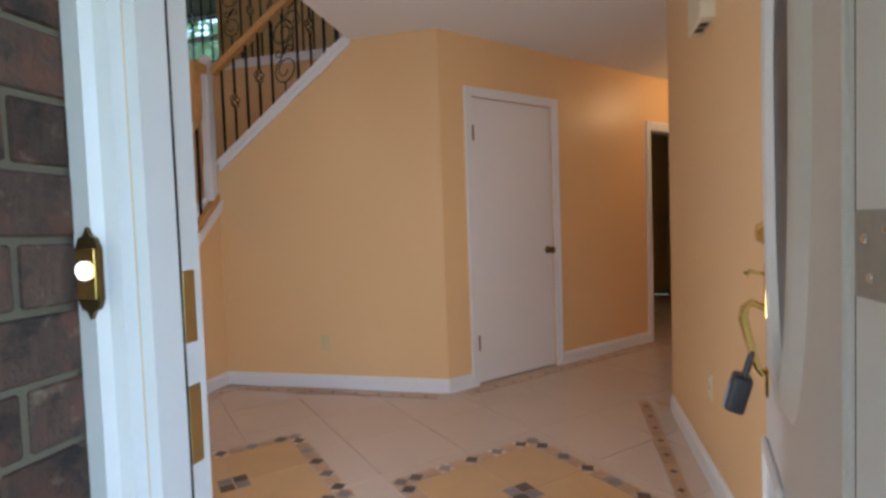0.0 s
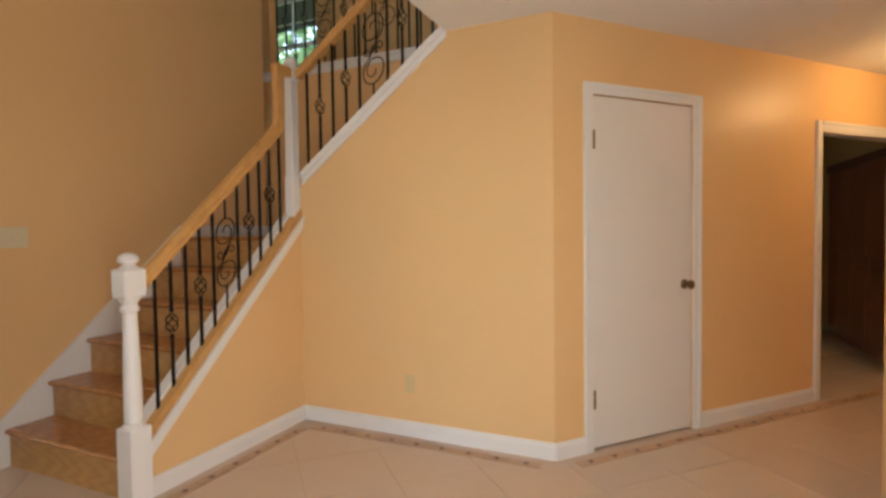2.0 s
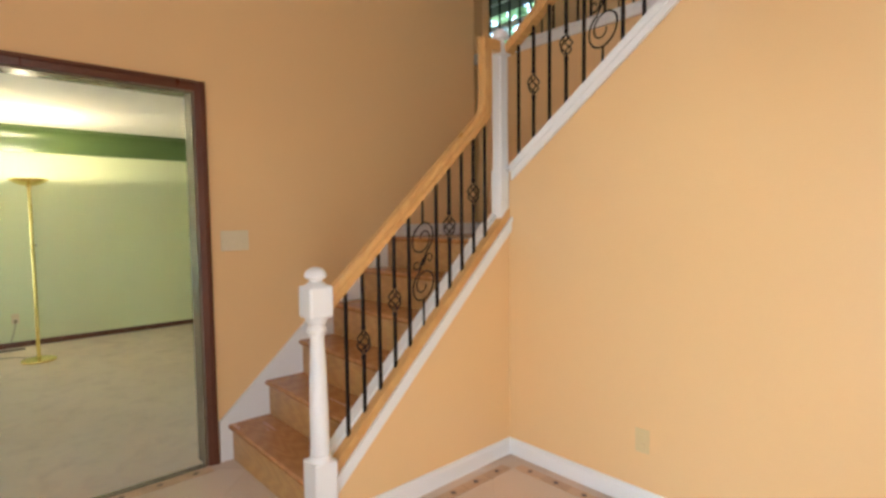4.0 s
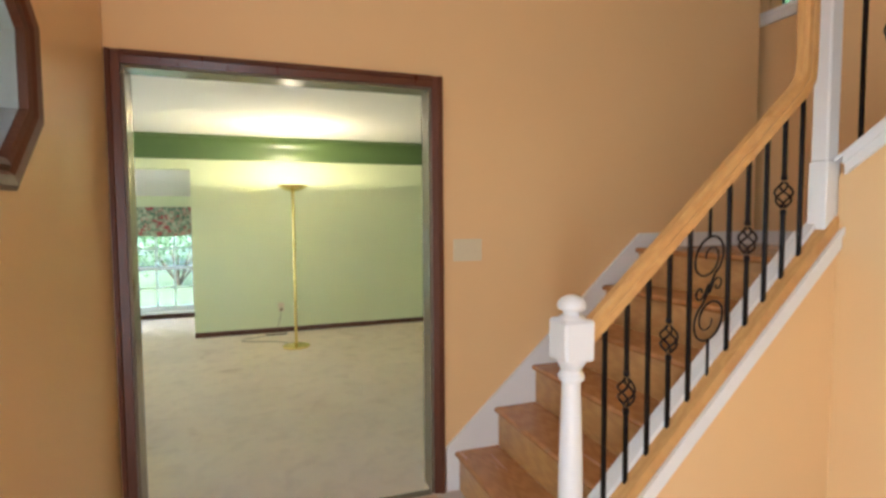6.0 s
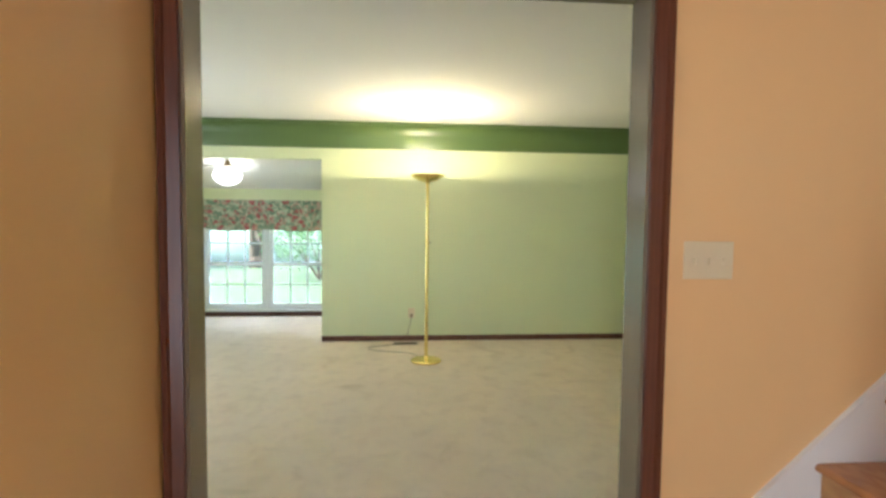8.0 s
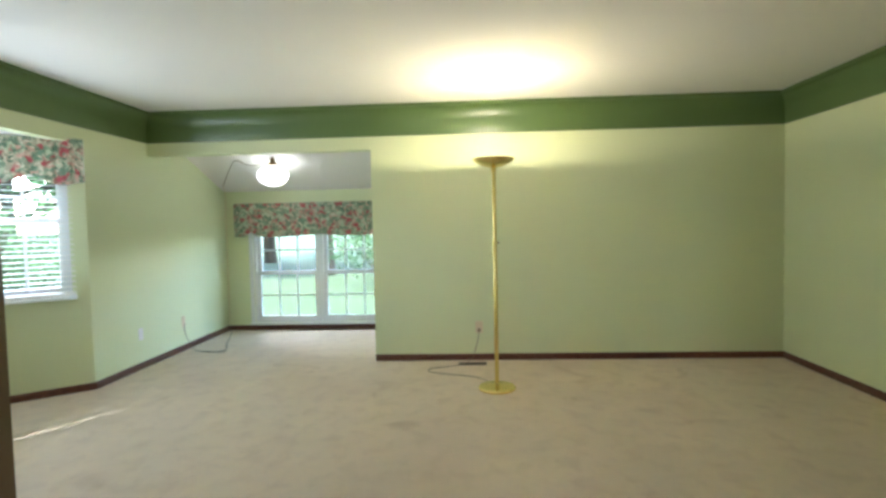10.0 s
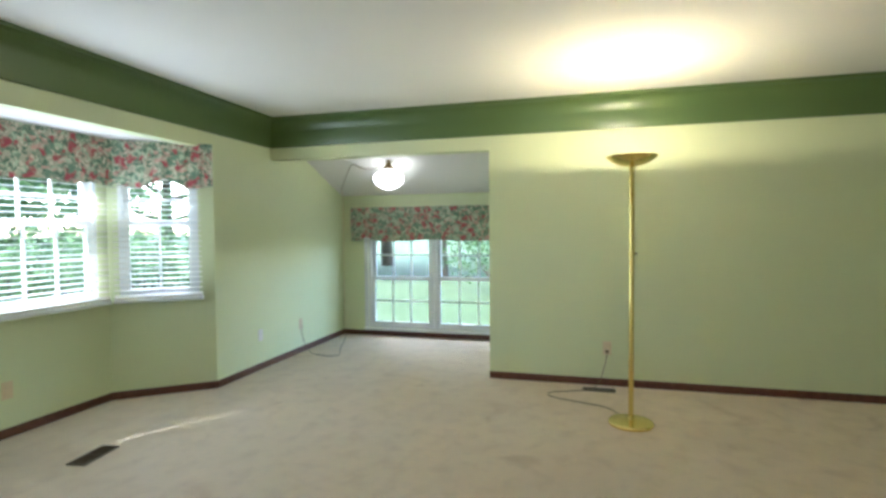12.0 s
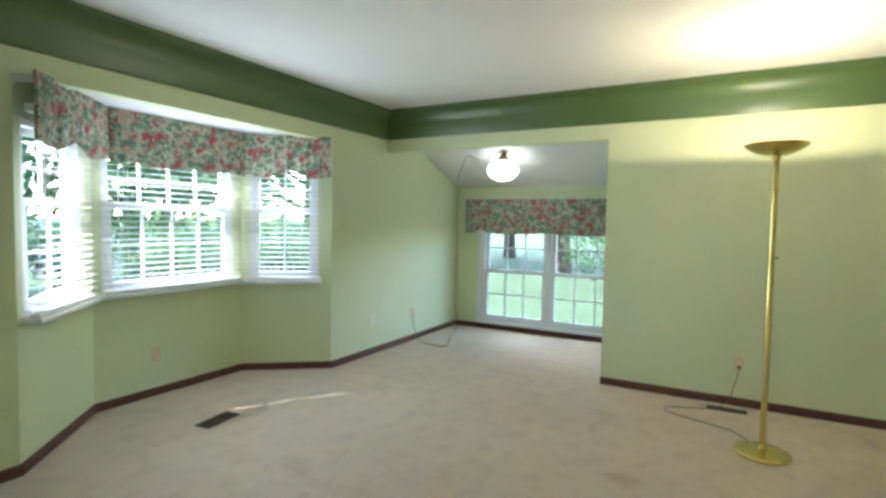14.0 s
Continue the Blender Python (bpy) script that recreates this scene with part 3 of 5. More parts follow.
# ---- foyer: trim ----
def casing(name, label, m, w, h, cw, th, material, foot=0.0, kind_of="trim"):
    """Two uprights and a head round an opening w wide and h high; local x across, y out of the wall, z up."""
    t = thing(name, label, kind_of, m, kind="structure")
    for side in (-1, 1):
        bm = bmesh.new()
        a, b = side * w / 2, side * (w / 2 + cw)
        mid = a + (b - a) * 0.62
        prism(bm, [(a, 0, foot), (a, th * 0.55, foot), (mid, th * 0.75, foot), (mid + (b - a) * 0.1, th, foot), (b, th, foot), (b, 0, foot)], (0, 0, h + cw - foot))
        part("upright", bm, material, t)
    bm = bmesh.new()
    z0, z1 = h, h + cw
    mid = z0 + cw * 0.62
    prism(bm, [(-w / 2 - 0.0005, 0, z0), (-w / 2 - 0.0005, th * 0.55, z0), (-w / 2 - 0.0005, th * 0.75, mid), (-w / 2 - 0.0005, th * 1.0, mid + cw * 0.1), (-w / 2 - 0.0005, th * 1.0, z1), (-w / 2 - 0.0005, 0, z1)], (w + 0.001, 0, 0))
    part("head", bm, material, t)
    return t


def facing(p, n):
    """Local y points along n (a plan direction) from the point p, local x to its right-hand side along the wall."""
    return Matrix.Translation((p[0], p[1], 0)) @ Matrix.Rotation(math.atan2(n[1], n[0]) - math.pi / 2, 4, 'Z')


ow = OPEN_Y1 - OPEN_Y0
casing("trim_living_opening", "dark-stained wood casing round the living-room opening", facing((PX, (OPEN_Y0 + OPEN_Y1) / 2), (1, 0)), ow, OPEN_Z, 0.054, 0.03, M_DARKWOOD)
casing("trim_living_opening_back", "dark-stained wood casing on the living-room side", facing((LX, (OPEN_Y0 + OPEN_Y1) / 2), (-1, 0)), ow, OPEN_Z, 0.068, 0.014, M_DARKWOOD)
lin = thing("lining_living_opening", "glossy tan lining of the wide opening", "trim", kind="structure")
part("side_lining", cube(LX - 0.004, PX + 0.004, OPEN_Y0, OPEN_Y0 + 0.012, 0, OPEN_Z), M_LINING, lin)
part("side_lining", cube(LX - 0.004, PX + 0.004, OPEN_Y1 - 0.012, OPEN_Y1, 0, OPEN_Z), M_LINING, lin)
part("head_lining", cube(LX - 0.004, PX + 0.004, OPEN_Y0 + 0.012, OPEN_Y1 - 0.012, OPEN_Z - 0.012, OPEN_Z), M_LINING, lin)
tagged(part("threshold_strip", cube(PX - 0.03, PX + 0.015, OPEN_Y0 + 0.012, OPEN_Y1 - 0.012, -0.004, 0.007, 0.003), M_LINING), "thin tan strip between carpet and tiles", "threshold", kind="structure")

NH = (DU[1], -DU[0])
casing("trim_closet_door", "white casing round the closet door", facing(diag((CD0 + CD1) / 2), NH), CD1 - CD0, CDZ, 0.062, 0.02, M_WHITE)
casing("trim_hall_doorway", "white casing round the hall doorway", facing(diag((HD0 + HD1) / 2), NH), HD1 - HD0, HDZ, 0.062, 0.02, M_WHITE)
jb = thing("lining_hall_doorway", "white lining of the hall doorway", "trim", facing(diag((HD0 + HD1) / 2), NH), kind="structure")
hw = (HD1 - HD0) / 2
part("side_lining", cube(-hw, -hw + 0.015, -0.115, 0.004, 0, HDZ), M_WHITE, jb)
part("side_lining", cube(hw - 0.015, hw, -0.115, 0.004, 0, HDZ), M_WHITE, jb)
part("head_lining", cube(-hw + 0.015, hw - 0.015, -0.115, 0.004, HDZ - 0.015, HDZ), M_WHITE, jb)

# closet door
cd = thing("closet_door", "flat white closet door, shut, in the slanting wall", "door", facing(diag((CD0 + CD1) / 2), NH))
cw2 = (CD1 - CD0) / 2
part("door_panel", cube(-cw2 + 0.006, cw2 - 0.006, -0.045, -0.006, 0.012, CDZ - 0.005, 0.002), M_DOORW, cd)
for z in (0.30, 1.78):
    bm = cube(cw2 - 0.022, cw2 - 0.002, -0.007, 0.0, z - 0.05, z + 0.05, 0.002)
    tube(bm, [(cw2 - 0.004, 0.008, z - 0.052), (cw2 - 0.004, 0.008, z + 0.052)], 0.010, 10)
    part("hinge", bm, M_OLDBRASS, cd, "old brass hinge")
bm = lathe(bmesh.new(), [(0.030, 0), (0.030, 0.004), (0.026, 0.008), (0.011, 0.010), (0.010, 0.028), (0.018, 0.034), (0.027, 0.045), (0.026, 0.058), (0.016, 0.064), (0.004, 0.065)], 20)
part("knob", bm, M_OLDBRASS, cd, "dark brass door knob", m=Matrix.Translation((-cw2 + 0.065, -0.006, 0.925)) @ Matrix.Rotation(radians(-90), 4, 'X'), soft=True)

# hall: folding closet doors in the room beyond, and the ceiling lamp
bf = thing("bifold_door", "red-brown wooden folding closet doors, shut", "door", Matrix.Identity(4))
bf.matrix_world = Matrix.Translation((4.045, 3.03, 0)) @ Matrix.Rotation(radians(93.4), 4, 'Z')
for i in range(4):
    leaf = part("door_leaf", cube(0.003 + i * 0.40, 0.397 + i * 0.40, -0.03, 0, 0.02, 1.88, 0.003), M_CLOSET, bf)
    for za, zb in ((0.12, 0.85), (0.97, 1.78)):
        part("raised_panel", cube(0.07 + i * 0.40, 0.33 + i * 0.40, 0.0005, 0.010, za, zb, 0.006), M_CLOSET, leaf)
part("door_head", cube(-0.06, 1.66, -0.05, 0.012, 1.89, 1.97, 0.003), M_DARKWOOD, bf)
hl = thing("ceiling_lamp", "small lit dome lamp under the hall ceiling", "ceiling lamp", Matrix.Translation((4.05, 1.55, 0)))
part("base", lathe(bmesh.new(), [(0.14, CEIL - 0.03), (0.15, CEIL - 0.02), (0.15, CEIL - 0.0005)], 24), M_BRASS, hl, soft=True)

# skirtings
WL = "white painted wooden baseboard"
skirting("baseboard_stair_wall", (DIAG0[0], 0), (0.0, 0), 0.095, 0.014, M_WHITE, WL)
skirting("baseboard_stair_low", (0, 0), (0, -1.20), 0.095, 0.014, M_WHITE, WL)
skirting("baseboard_slanting", diag(3.9), diag(0), 0.095, 0.014, M_WHITE, WL, [(3.9 - HD1 - 0.062, 3.9 - HD0 + 0.062), (3.9 - CD1 - 0.062, 3.9 - CD0 + 0.062)])
skirting("baseboard_right", (RWX, FY), (RWX, -0.16), 0.10, 0.014, M_WHITE, WL)
skirting("baseboard_front", (DOOR_X0 - 0.07, FY), (PX, FY), 0.095, 0.014, M_WHITE, WL)
skirting("baseboard_hall", (RWX, -0.16), (5.6, -0.16), 0.095, 0.014, M_WHITE, WL)

# ---- staircase ----
RISE, RUN, NOSE0 = 0.21, 0.2275, -1.25
LANDZ = 6 * RISE
st = thing("staircase", "oak stairs with white skirting turning at a landing", "stairs", kind="structure")
XA, XB = PX + 0.022, -0.112
for i in range(1, 7):
    y = NOSE0 + RUN * (i - 1)
    part("riser", cube(XA, XB, y + 0.025, y + 0.043, RISE * (i - 1) + (0.0 if i == 1 else 0.0005), RISE * i - 0.028), M_RISER, st)
    y1 = y + RUN + 0.025 if i < 6 else 0.93
    x1 = XB if i < 6 else -0.004
    bm = bmesh.new()
    z = RISE * i
    yy = y1 - 0.0005
    prism(bm, [(XA, y + 0.012, z - 0.028), (XA, y + 0.003, z - 0.022), (XA, y, z - 0.014), (XA, y + 0.003, z - 0.005), (XA, y + 0.012, z), (XA, yy, z), (XA, yy, z - 0.028)], (XB - XA, 0, 0))
    part("tread" if i < 6 else "landing_floor", bm, M_TREAD, st)
part("landing_edge", cube(-0.1115, -0.004, 0.101, 0.929, LANDZ - 0.03, LANDZ), M_TREAD, st)
R2, RUN2 = (UPZ - LANDZ) / 7, 0.2765
for j in range(1, 8):
    x = 0.03 + RUN2 * (j - 1)
    z = LANDZ + R2 * j
    part("riser", cube(x + 0.025, x + 0.043, 0.122, 0.929, z - R2 + 0.0005, z - 0.028), M_RISER, st)
    part("tread", cube(x, x + RUN2 + 0.024, 0.122, 0.929, z - 0.028, z, 0.006, 2), M_TREAD, st)


def slope_board(name, y0, y1, zf, drop, x0, x1, material, label=""):
    """A board whose upper edge follows the line zf(y)."""
    bm = prism(bmesh.new(), [(x0, y0, zf(y0) - drop), (x0, y1, zf(y1) - drop), (x0, y1, zf(y1)), (x0, y0, zf(y0))], (x1 - x0, 0, 0))
    return part(name, bm, material, st, label)


def nosing(y):
    return RISE + (y - NOSE0) * RISE / RUN


def cap1(y):
    return 1.349 + 0.955 * y


# white skirt on the wall side, stepping out from the floor and running level on the landing
bm = prism(bmesh.new(), [(PX + 0.001, NOSE0 - 0.045, 0), (PX + 0.001, NOSE0 + 0.06, 0), (PX + 0.001, -0.05, LANDZ - 0.2), (PX + 0.001, -0.05, LANDZ + 0.085), (PX + 0.001, -0.075, LANDZ + 0.085), (PX + 0.001, NOSE0 - 0.045, nosing(NOSE0 - 0.045) + 0.065)], (0.02, 0, 0))
part("skirt_board", bm, M_WHITE, st, "white painted skirt board")
part("landing_skirt", cube(PX + 0.001, PX + 0.021, -0.0495, 0.839, LANDZ, LANDZ + 0.085), M_WHITE, st)
part("landing_skirt", cube(-1.31, -0.004, 0.912, 0.929, LANDZ, LANDZ + 0.085), M_WHITE, st)
slope_board("inner_skirt", -1.17, -0.09, lambda y: cap1(y) + 0.116, 0.30, -0.1112, -0.0905, M_WHITE)
slope_board("inner_skirt_cap", -1.17, -0.02, lambda y: cap1(y) + 0.114, 0.09, -0.090, -0.0475, M_WHITE)
slope_board("outer_trim", -1.19, 0.0, lambda y: cap1(y) + 0.036, 0.072, 0.0085, 0.022, M_WHITE)
slope_board("trim_bead", -1.19, 0.0, lambda y: cap1(y) + 0.046, 0.028, 0.0225, 0.032, M_WHITE)
slope_board("wall_cap", -1.215, -0.002, lambda y: cap1(y) + 0.092, 0.092, -0.047, 0.008, M_OAK, "oak cap of the low stair wall")
part("trim_foot", cube(0.0005, 0.022, -1.225, -1.1905, 0.10, cap1(-1.19) + 0.036), M_WHITE, st)


def cap2(x):
    return 1.652 + 0.757 * x


bm = prism(bmesh.new(), [(0.03, -0.018, cap2(0.03) - 0.072), (1.10, -0.018, cap2(1.10) - 0.072), (1.10, -0.018, cap2(1.10)), (0.03, -0.018, cap2(0.03))], (0, 0.0175, 0))
part("upper_trim", bm, M_WHITE, st)
bm = prism(bmesh.new(), [(0.03, -0.028, cap2(0.03) - 0.03), (1.10, -0.028, cap2(1.10) - 0.03), (1.10, -0.028, cap2(1.10) + 0.004), (0.03, -0.028, cap2(0.03) + 0.004)], (0, 0.0095, 0))
part("trim_bead", bm, M_WHITE, st)
bm = prism(bmesh.new(), [(0.0, -0.03, cap2(0) + 0.0), (1.6, -0.03, cap2(1.6)), (1.6, -0.03, cap2(1.6) + 0.016), (0.0, -0.03, cap2(0) + 0.016)], (0, 0.15, 0))
part("upper_cap", bm, M_WHITE, st)
part("upper_hall_trim", cube(-1.42, 1.5, 0.905, 1.04, UPZ + 0.0005, UPZ + 0.03, 0.004), M_WHITE, st)
part("upper_hall_fascia", cube(-1.31, 1.5, 0.913, 0.9295, UPZ - 0.05, UPZ - 0.0005), M_WHITE, st)

# ---- railings ----
BAR = 0.0065


def bar_mesh(h):
    return mesh_from("baluster", cube(-BAR, BAR, -BAR, BAR, 0, h), M_IRON)


def basket_mesh():
    bm = bmesh.new()
    for k in range(4):
        pts = []
        for i in range(11):
            s = i / 10
            a = k * math.pi / 2 + s * math.pi * 1.1
            r = 0.006 + 0.026 * math.sin(math.pi * s) ** 0.8
            pts.append((r * math.cos(a), r * math.sin(a), (s - 0.5) * 0.100))
        tube(bm, pts, 0.0042, 5)
    for z in (-0.068, 0.068):
        lathe(bm, [(0.007, z - 0.012), (0.0115, z - 0.008), (0.0115, z + 0.008), (0.007, z + 0.012)], 8)
    me = mesh_from("basket", bm, M_IRON)
    me.polygons.foreach_set("use_smooth", [True] * len(me.polygons))
    return me


def knuckle_less_bar(h, zc):
    bm = cube(-BAR, BAR, -BAR, BAR, 0, zc - 0.06)
    box(bm, -BAR, BAR, -BAR, BAR, zc + 0.06, h)
    return mesh_from("baluster", bm, M_IRON)


def spiral(cx, cz, r0, r1, a0, a1, n=22):
    return [(cx + (r0 + (r1 - r0) * i / n) * math.cos(a0 + (a1 - a0) * i / n), 0, cz + (r0 + (r1 - r0) * i / n) * math.sin(a0 + (a1 - a0) * i / n)) for i in range(n + 1)]


def scroll_mesh(h, w, sl):
    """An S of two rings that curl inwards, with a pair of small curls at the waist, on short stems; sheared along the flight."""
    bm = bmesh.new()
    zc = h / 2
    R = w * 0.80
    q = R * 1.55
    P = math.pi

    def laid(pts, f):
        return [(f * p[0], 0, zc + f * p[2] * 1.12 + sl * f * p[0] * 0.35) for p in pts]
    ring = spiral(0, q, R, R, P * 1.10, P * -0.36, 26)
    curl = spiral(0, q, R, R * 0.22, P * 1.10, P * 3.0, 28)
    waist = spiral(R * 0.62, R * 0.02, R * 0.40, R * 0.12, P * 1.0, P * -1.1, 20)
    for f in (1, -1):
        end = ring[-1]
        tube(bm, laid(ring + [(end[0] * 0.55, 0, end[2] * 0.55), (0, 0, 0)], f), 0.0045, 6)
        tube(bm, laid(curl, f), [0.0045 - 0.0012 * k / 28 for k in range(29)], 6)
        tube(bm, laid([(0, 0, -R * 0.25)] + waist, f), 0.0038, 6)
    tube(bm, [(0, 0, 0), (0, 0, zc - (q + R) * 1.12)], 0.0060, 6)
    tube(bm, [(0, 0, zc + (q + R) * 1.12), (0, 0, h)], 0.0060, 6)
    me = mesh_from("scroll", bm, M_IRON)
    me.polygons.foreach_set("use_smooth", [True] * len(me.polygons))
    return me


BASKET = basket_mesh()


def balusters(railing, n, place, foot, h, turn, pattern, slope):
    plain = bar_mesh(h)
    low = knuckle_less_bar(h, h * 0.50)
    scr = scroll_mesh(h, place(1)[2], slope)
    for i in range(n):
        x, y, _ = place(i)
        m = Matrix.Translation((x, y, foot(i))) @ Matrix.Rotation(turn, 4, 'Z')
        c = pattern[i % len(pattern)]
        if c == "S":
            piece("scroll_panel", scr, railing, m)
        elif c == "B":
            b = piece("baluster", low, railing, m)
            piece("basket", BASKET, b, Matrix.Translation((0, 0, h * 0.50)))
        else:
            piece("baluster", plain, railing, m)


def rail_bar(pts, w=0.058, h=0.062):
    """A moulded handrail through points, with rounded shoulders, kept upright."""
    bm = bmesh.new()
    out = [(-0.5, -0.5), (0.5, -0.5), (0.5, -0.15), (0.42, -0.05), (0.5, 0.1), (0.46, 0.32), (0.25, 0.5), (-0.25, 0.5), (-0.46, 0.32), (-0.5, 0.1), (-0.42, -0.05), (-0.5, -0.15)]
    pts = [Vector(p) for p in pts]
    rings = []
    flat = Vector((pts[-1].x - pts[0].x, pts[-1].y - pts[0].y, 0)).normalized()
    side = Vector((flat.y, -flat.x, 0))
    for i, p in enumerate(pts):
        a = (p - pts[i - 1]).normalized() if i else (pts[1] - p).normalized()
        b = (pts[i + 1] - p).normalized() if i < len(pts) - 1 else a
        t = (a + b).normalized()
        up = side.cross(t).normalized()
        k = 1 / max(0.5, t.dot(a))
        rings.append([bm.verts.new(p + side * (u * w) + up * (v * h * k)) for u, v in out])
    for a, b in zip(rings, rings[1:]):
        for i in range(12):
            j = (i + 1) % 12
            bm.faces.new((a[i], a[j], b[j], b[i]))
    bm.faces.new(rings[0][::-1])
    bm.faces.new(rings[-1])
    bmesh.ops.recalc_face_normals(bm, faces=bm.faces)
    return bm


def rail1(y):
    return 1.563 + 0.92 * (y + 0.6)


ry1 = thing("stair_railing", "black iron balusters under an oak handrail, lower flight", "railing", group="stair railings")
hr = part("handrail", rail_bar([(-0.03, -1.215, rail1(-1.215)), (-0.03, -0.215, rail1(-0.215)), (-0.03, -0.172, rail1(-0.172) + 0.02), (-0.03, -0.166, 2.06), (-0.03, -0.165, 2.345)]), M_OAK, ry1, "honey oak handrail", soft=True)
part("handrail_joint", cube(-0.06, -0.001, -0.194, -0.055, 2.31, 2.375, 0.008, 2), M_OAK, ry1)
N1 = 11
balusters(ry1, N1, lambda i: (-0.036, -1.077 + 0.0915 * i, 0.084), lambda i: cap1(-1.077 + 0.0915 * i) + 0.086, 0.66, math.pi / 2, "PBPBPSPBPBP", 0.9)


def newel_one():
    bm = cube(-0.052, 0.052, -0.052, 0.052, 0.0, 0.40, 0.004)
    lathe(bm, [(0.050, 0.40), (0.046, 0.412), (0.036, 0.42), (0.042, 0.43), (0.040, 0.45), (0.039, 0.60), (0.034, 0.80), (0.030, 0.90), (0.030, 0.925), (0.040, 0.932), (0.042, 0.945), (0.036, 0.955), (0.032, 0.965), (0.044, 0.985), (0.048, 0.995)], 20)
    box(bm, -0.053, 0.053, -0.053, 0.053, 0.995, 1.125, 0.008, 1)
    lathe(bm, [(0.046, 1.125), (0.038, 1.134), (0.028, 1.140), (0.027, 1.150), (0.042, 1.156), (0.046, 1.164), (0.043, 1.178), (0.032, 1.191), (0.016, 1.199), (0.003, 1.201)], 20)
    return bm


part("newel_post", newel_one(), M_WHITE, ry1, "turned white newel post with a mushroom cap", m=Matrix.Translation((0.062, -1.275, 0)), soft=True)
ry2 = thing("stair_railing", "black iron balusters under an oak handrail, upper flight", "railing", group="stair railings")
bm = cube(-0.038, 0.038, -0.038, 0.038, 1.375, 1.66, 0.003)
box(bm, -0.034, 0.034, -0.034, 0.034, 1.66, 2.30, 0.006)
box(bm, -0.044, 0.044, -0.044, 0.044, 2.30, 2.36, 0.006)
lathe(bm, [(0.040, 2.36), (0.026, 2.375), (0.024, 2.39), (0.040, 2.40), (0.045, 2.415), (0.040, 2.435), (0.025, 2.452), (0.004, 2.46)], 18)
part("newel_post", bm, M_WHITE, ry2, "slim white newel post with a round cap", m=Matrix.Translation((-0.045, -0.02, 0)), soft=True)


def rail2(x):
    return 2.335 + 0.715 * x


part("handrail", rail_bar([(-0.005, 0.0, rail2(0)), (0.6, 0.0, rail2(0.6)), (1.5, 0.0, rail2(1.5))]), M_OAK, ry2, "honey oak handrail", soft=True)
balusters(ry2, 14, lambda i: (0.075 + 0.104 * i, 0.0, 0.094), lambda i: cap2(0.075 + 0.104 * i) + 0.012, 0.62, 0, "PBPBPSPBPBPSPB", 0.75)
ry3 = thing("stair_railing", "black iron balusters along the upper hall", "railing", group="stair railings")
part("handrail", rail_bar([(PX, 0.97, 3.66), (0.2, 0.97, 3.66), (1.5, 0.97, 3.66)]), M_OAK, ry3, "honey oak handrail", soft=True)
balusters(ry3, 24, lambda i: (PX + 0.06 + 0.105 * i, 0.97, 0.094), lambda i: UPZ + 0.029, 0.905, 0, "PBPBPSPBPBPS", 0.0)

# ---- front door and its frame ----
df = thing("door_frame_front", "white painted front door frame with brass strike plates", "door frame", kind="structure")
YO = FY - 0.10
for side, x in ((1, DOOR_X0), (-1, DOOR_X1)):
    # brick mould outside, jamb with a rebate, weather strip
    bm = bmesh.new()
    yo = YO if side > 0 else YO - 0.05
    prism(bm, [(x - side * 0.060, YO - 0.001, -0.03), (x - side * 0.060, yo - 0.030, -0.03), (x - side * 0.03, yo - 0.034, -0.03), (x - side * 0.022, yo - 0.022, -0.03), (x - side * 0.004, yo - 0.018, -0.03), (x - side * 0.001, yo - 0.001, -0.03), (x - side * 0.001, YO - 0.001, -0.03)], (0, 0, DOOR_Z + 0.10))
    part("brick_mould", bm, M_WHITE, df)
    part("jamb", cube(x, x + side * 0.018, yo, FY - 0.05, -0.03, DOOR_Z), M_WHITE, df)
    part("jamb_rebate", cube(x, x + side * 0.006, FY - 0.0495, FY + 0.002, -0.03, DOOR_Z), M_WHITE, df)
    part("weather_strip", cube(x + side * 0.0065, x + side * 0.016, FY - 0.0495, FY - 0.043, 0, DOOR_Z), M_BLACK, df)
    part("inner_casing", cube(x - side * 0.066, x - side * 0.001, FY + 0.0005, FY + 0.018, 0, DOOR_Z + 0.06, 0.004), M_WHITE, df)
part("head_jamb", cube(DOOR_X0 + 0.019, DOOR_X1 - 0.019, YO, FY, DOOR_Z - 0.02, DOOR_Z), M_WHITE, df)
part("sill", cube(DOOR_X0, DOOR_X1, YO - 0.03, FY + 0.01, -0.029, 0.012, 0.004), M_OLDBRASS, df)
for za, zb in ((0.985, 1.085), (0.815, 0.925)):
    part("strike_plate", cube(DOOR_X0 + 0.0065, DOOR_X0 + 0.009, FY - 0.034, FY - 0.010, za, zb, 0.001), M_STRIKE, df, "polished brass strike plate")
part("steel_plate", cube(DOOR_X1 - 0.0205, DOOR_X1 - 0.0185, YO - 0.049, FY - 0.052, 1.052, 1.135, 0.001), M_STEEL, df, "grey metal plate")
for y, z in ((-0.03, 1.078), (-0.005, 1.118), (0.02, 1.072), (0.03, 1.108)):
    part("screw_head", lathe(bmesh.new(), [(0.005, 0), (0.004, 0.0015), (0.001, 0.002)], 12), M_SCREW, df, m=Matrix.Translation((DOOR_X1 - 0.0206, YO + y, z)) @ Matrix.Rotation(radians(-90), 4, 'Y'), soft=True)

fd = thing("front_door", "white panelled front door with an oval light, standing open", "door", Matrix.Translation((DOOR_X1 - 0.012, FY - 0.01, 0)) @ Matrix.Rotation(radians(77.2), 4, 'Z'))
DW = 0.77
leaf = part("door_leaf", cube(0, DW, 0, -0.044, 0.015, DOOR_Z - 0.025, 0.002), M_DOORW, fd)


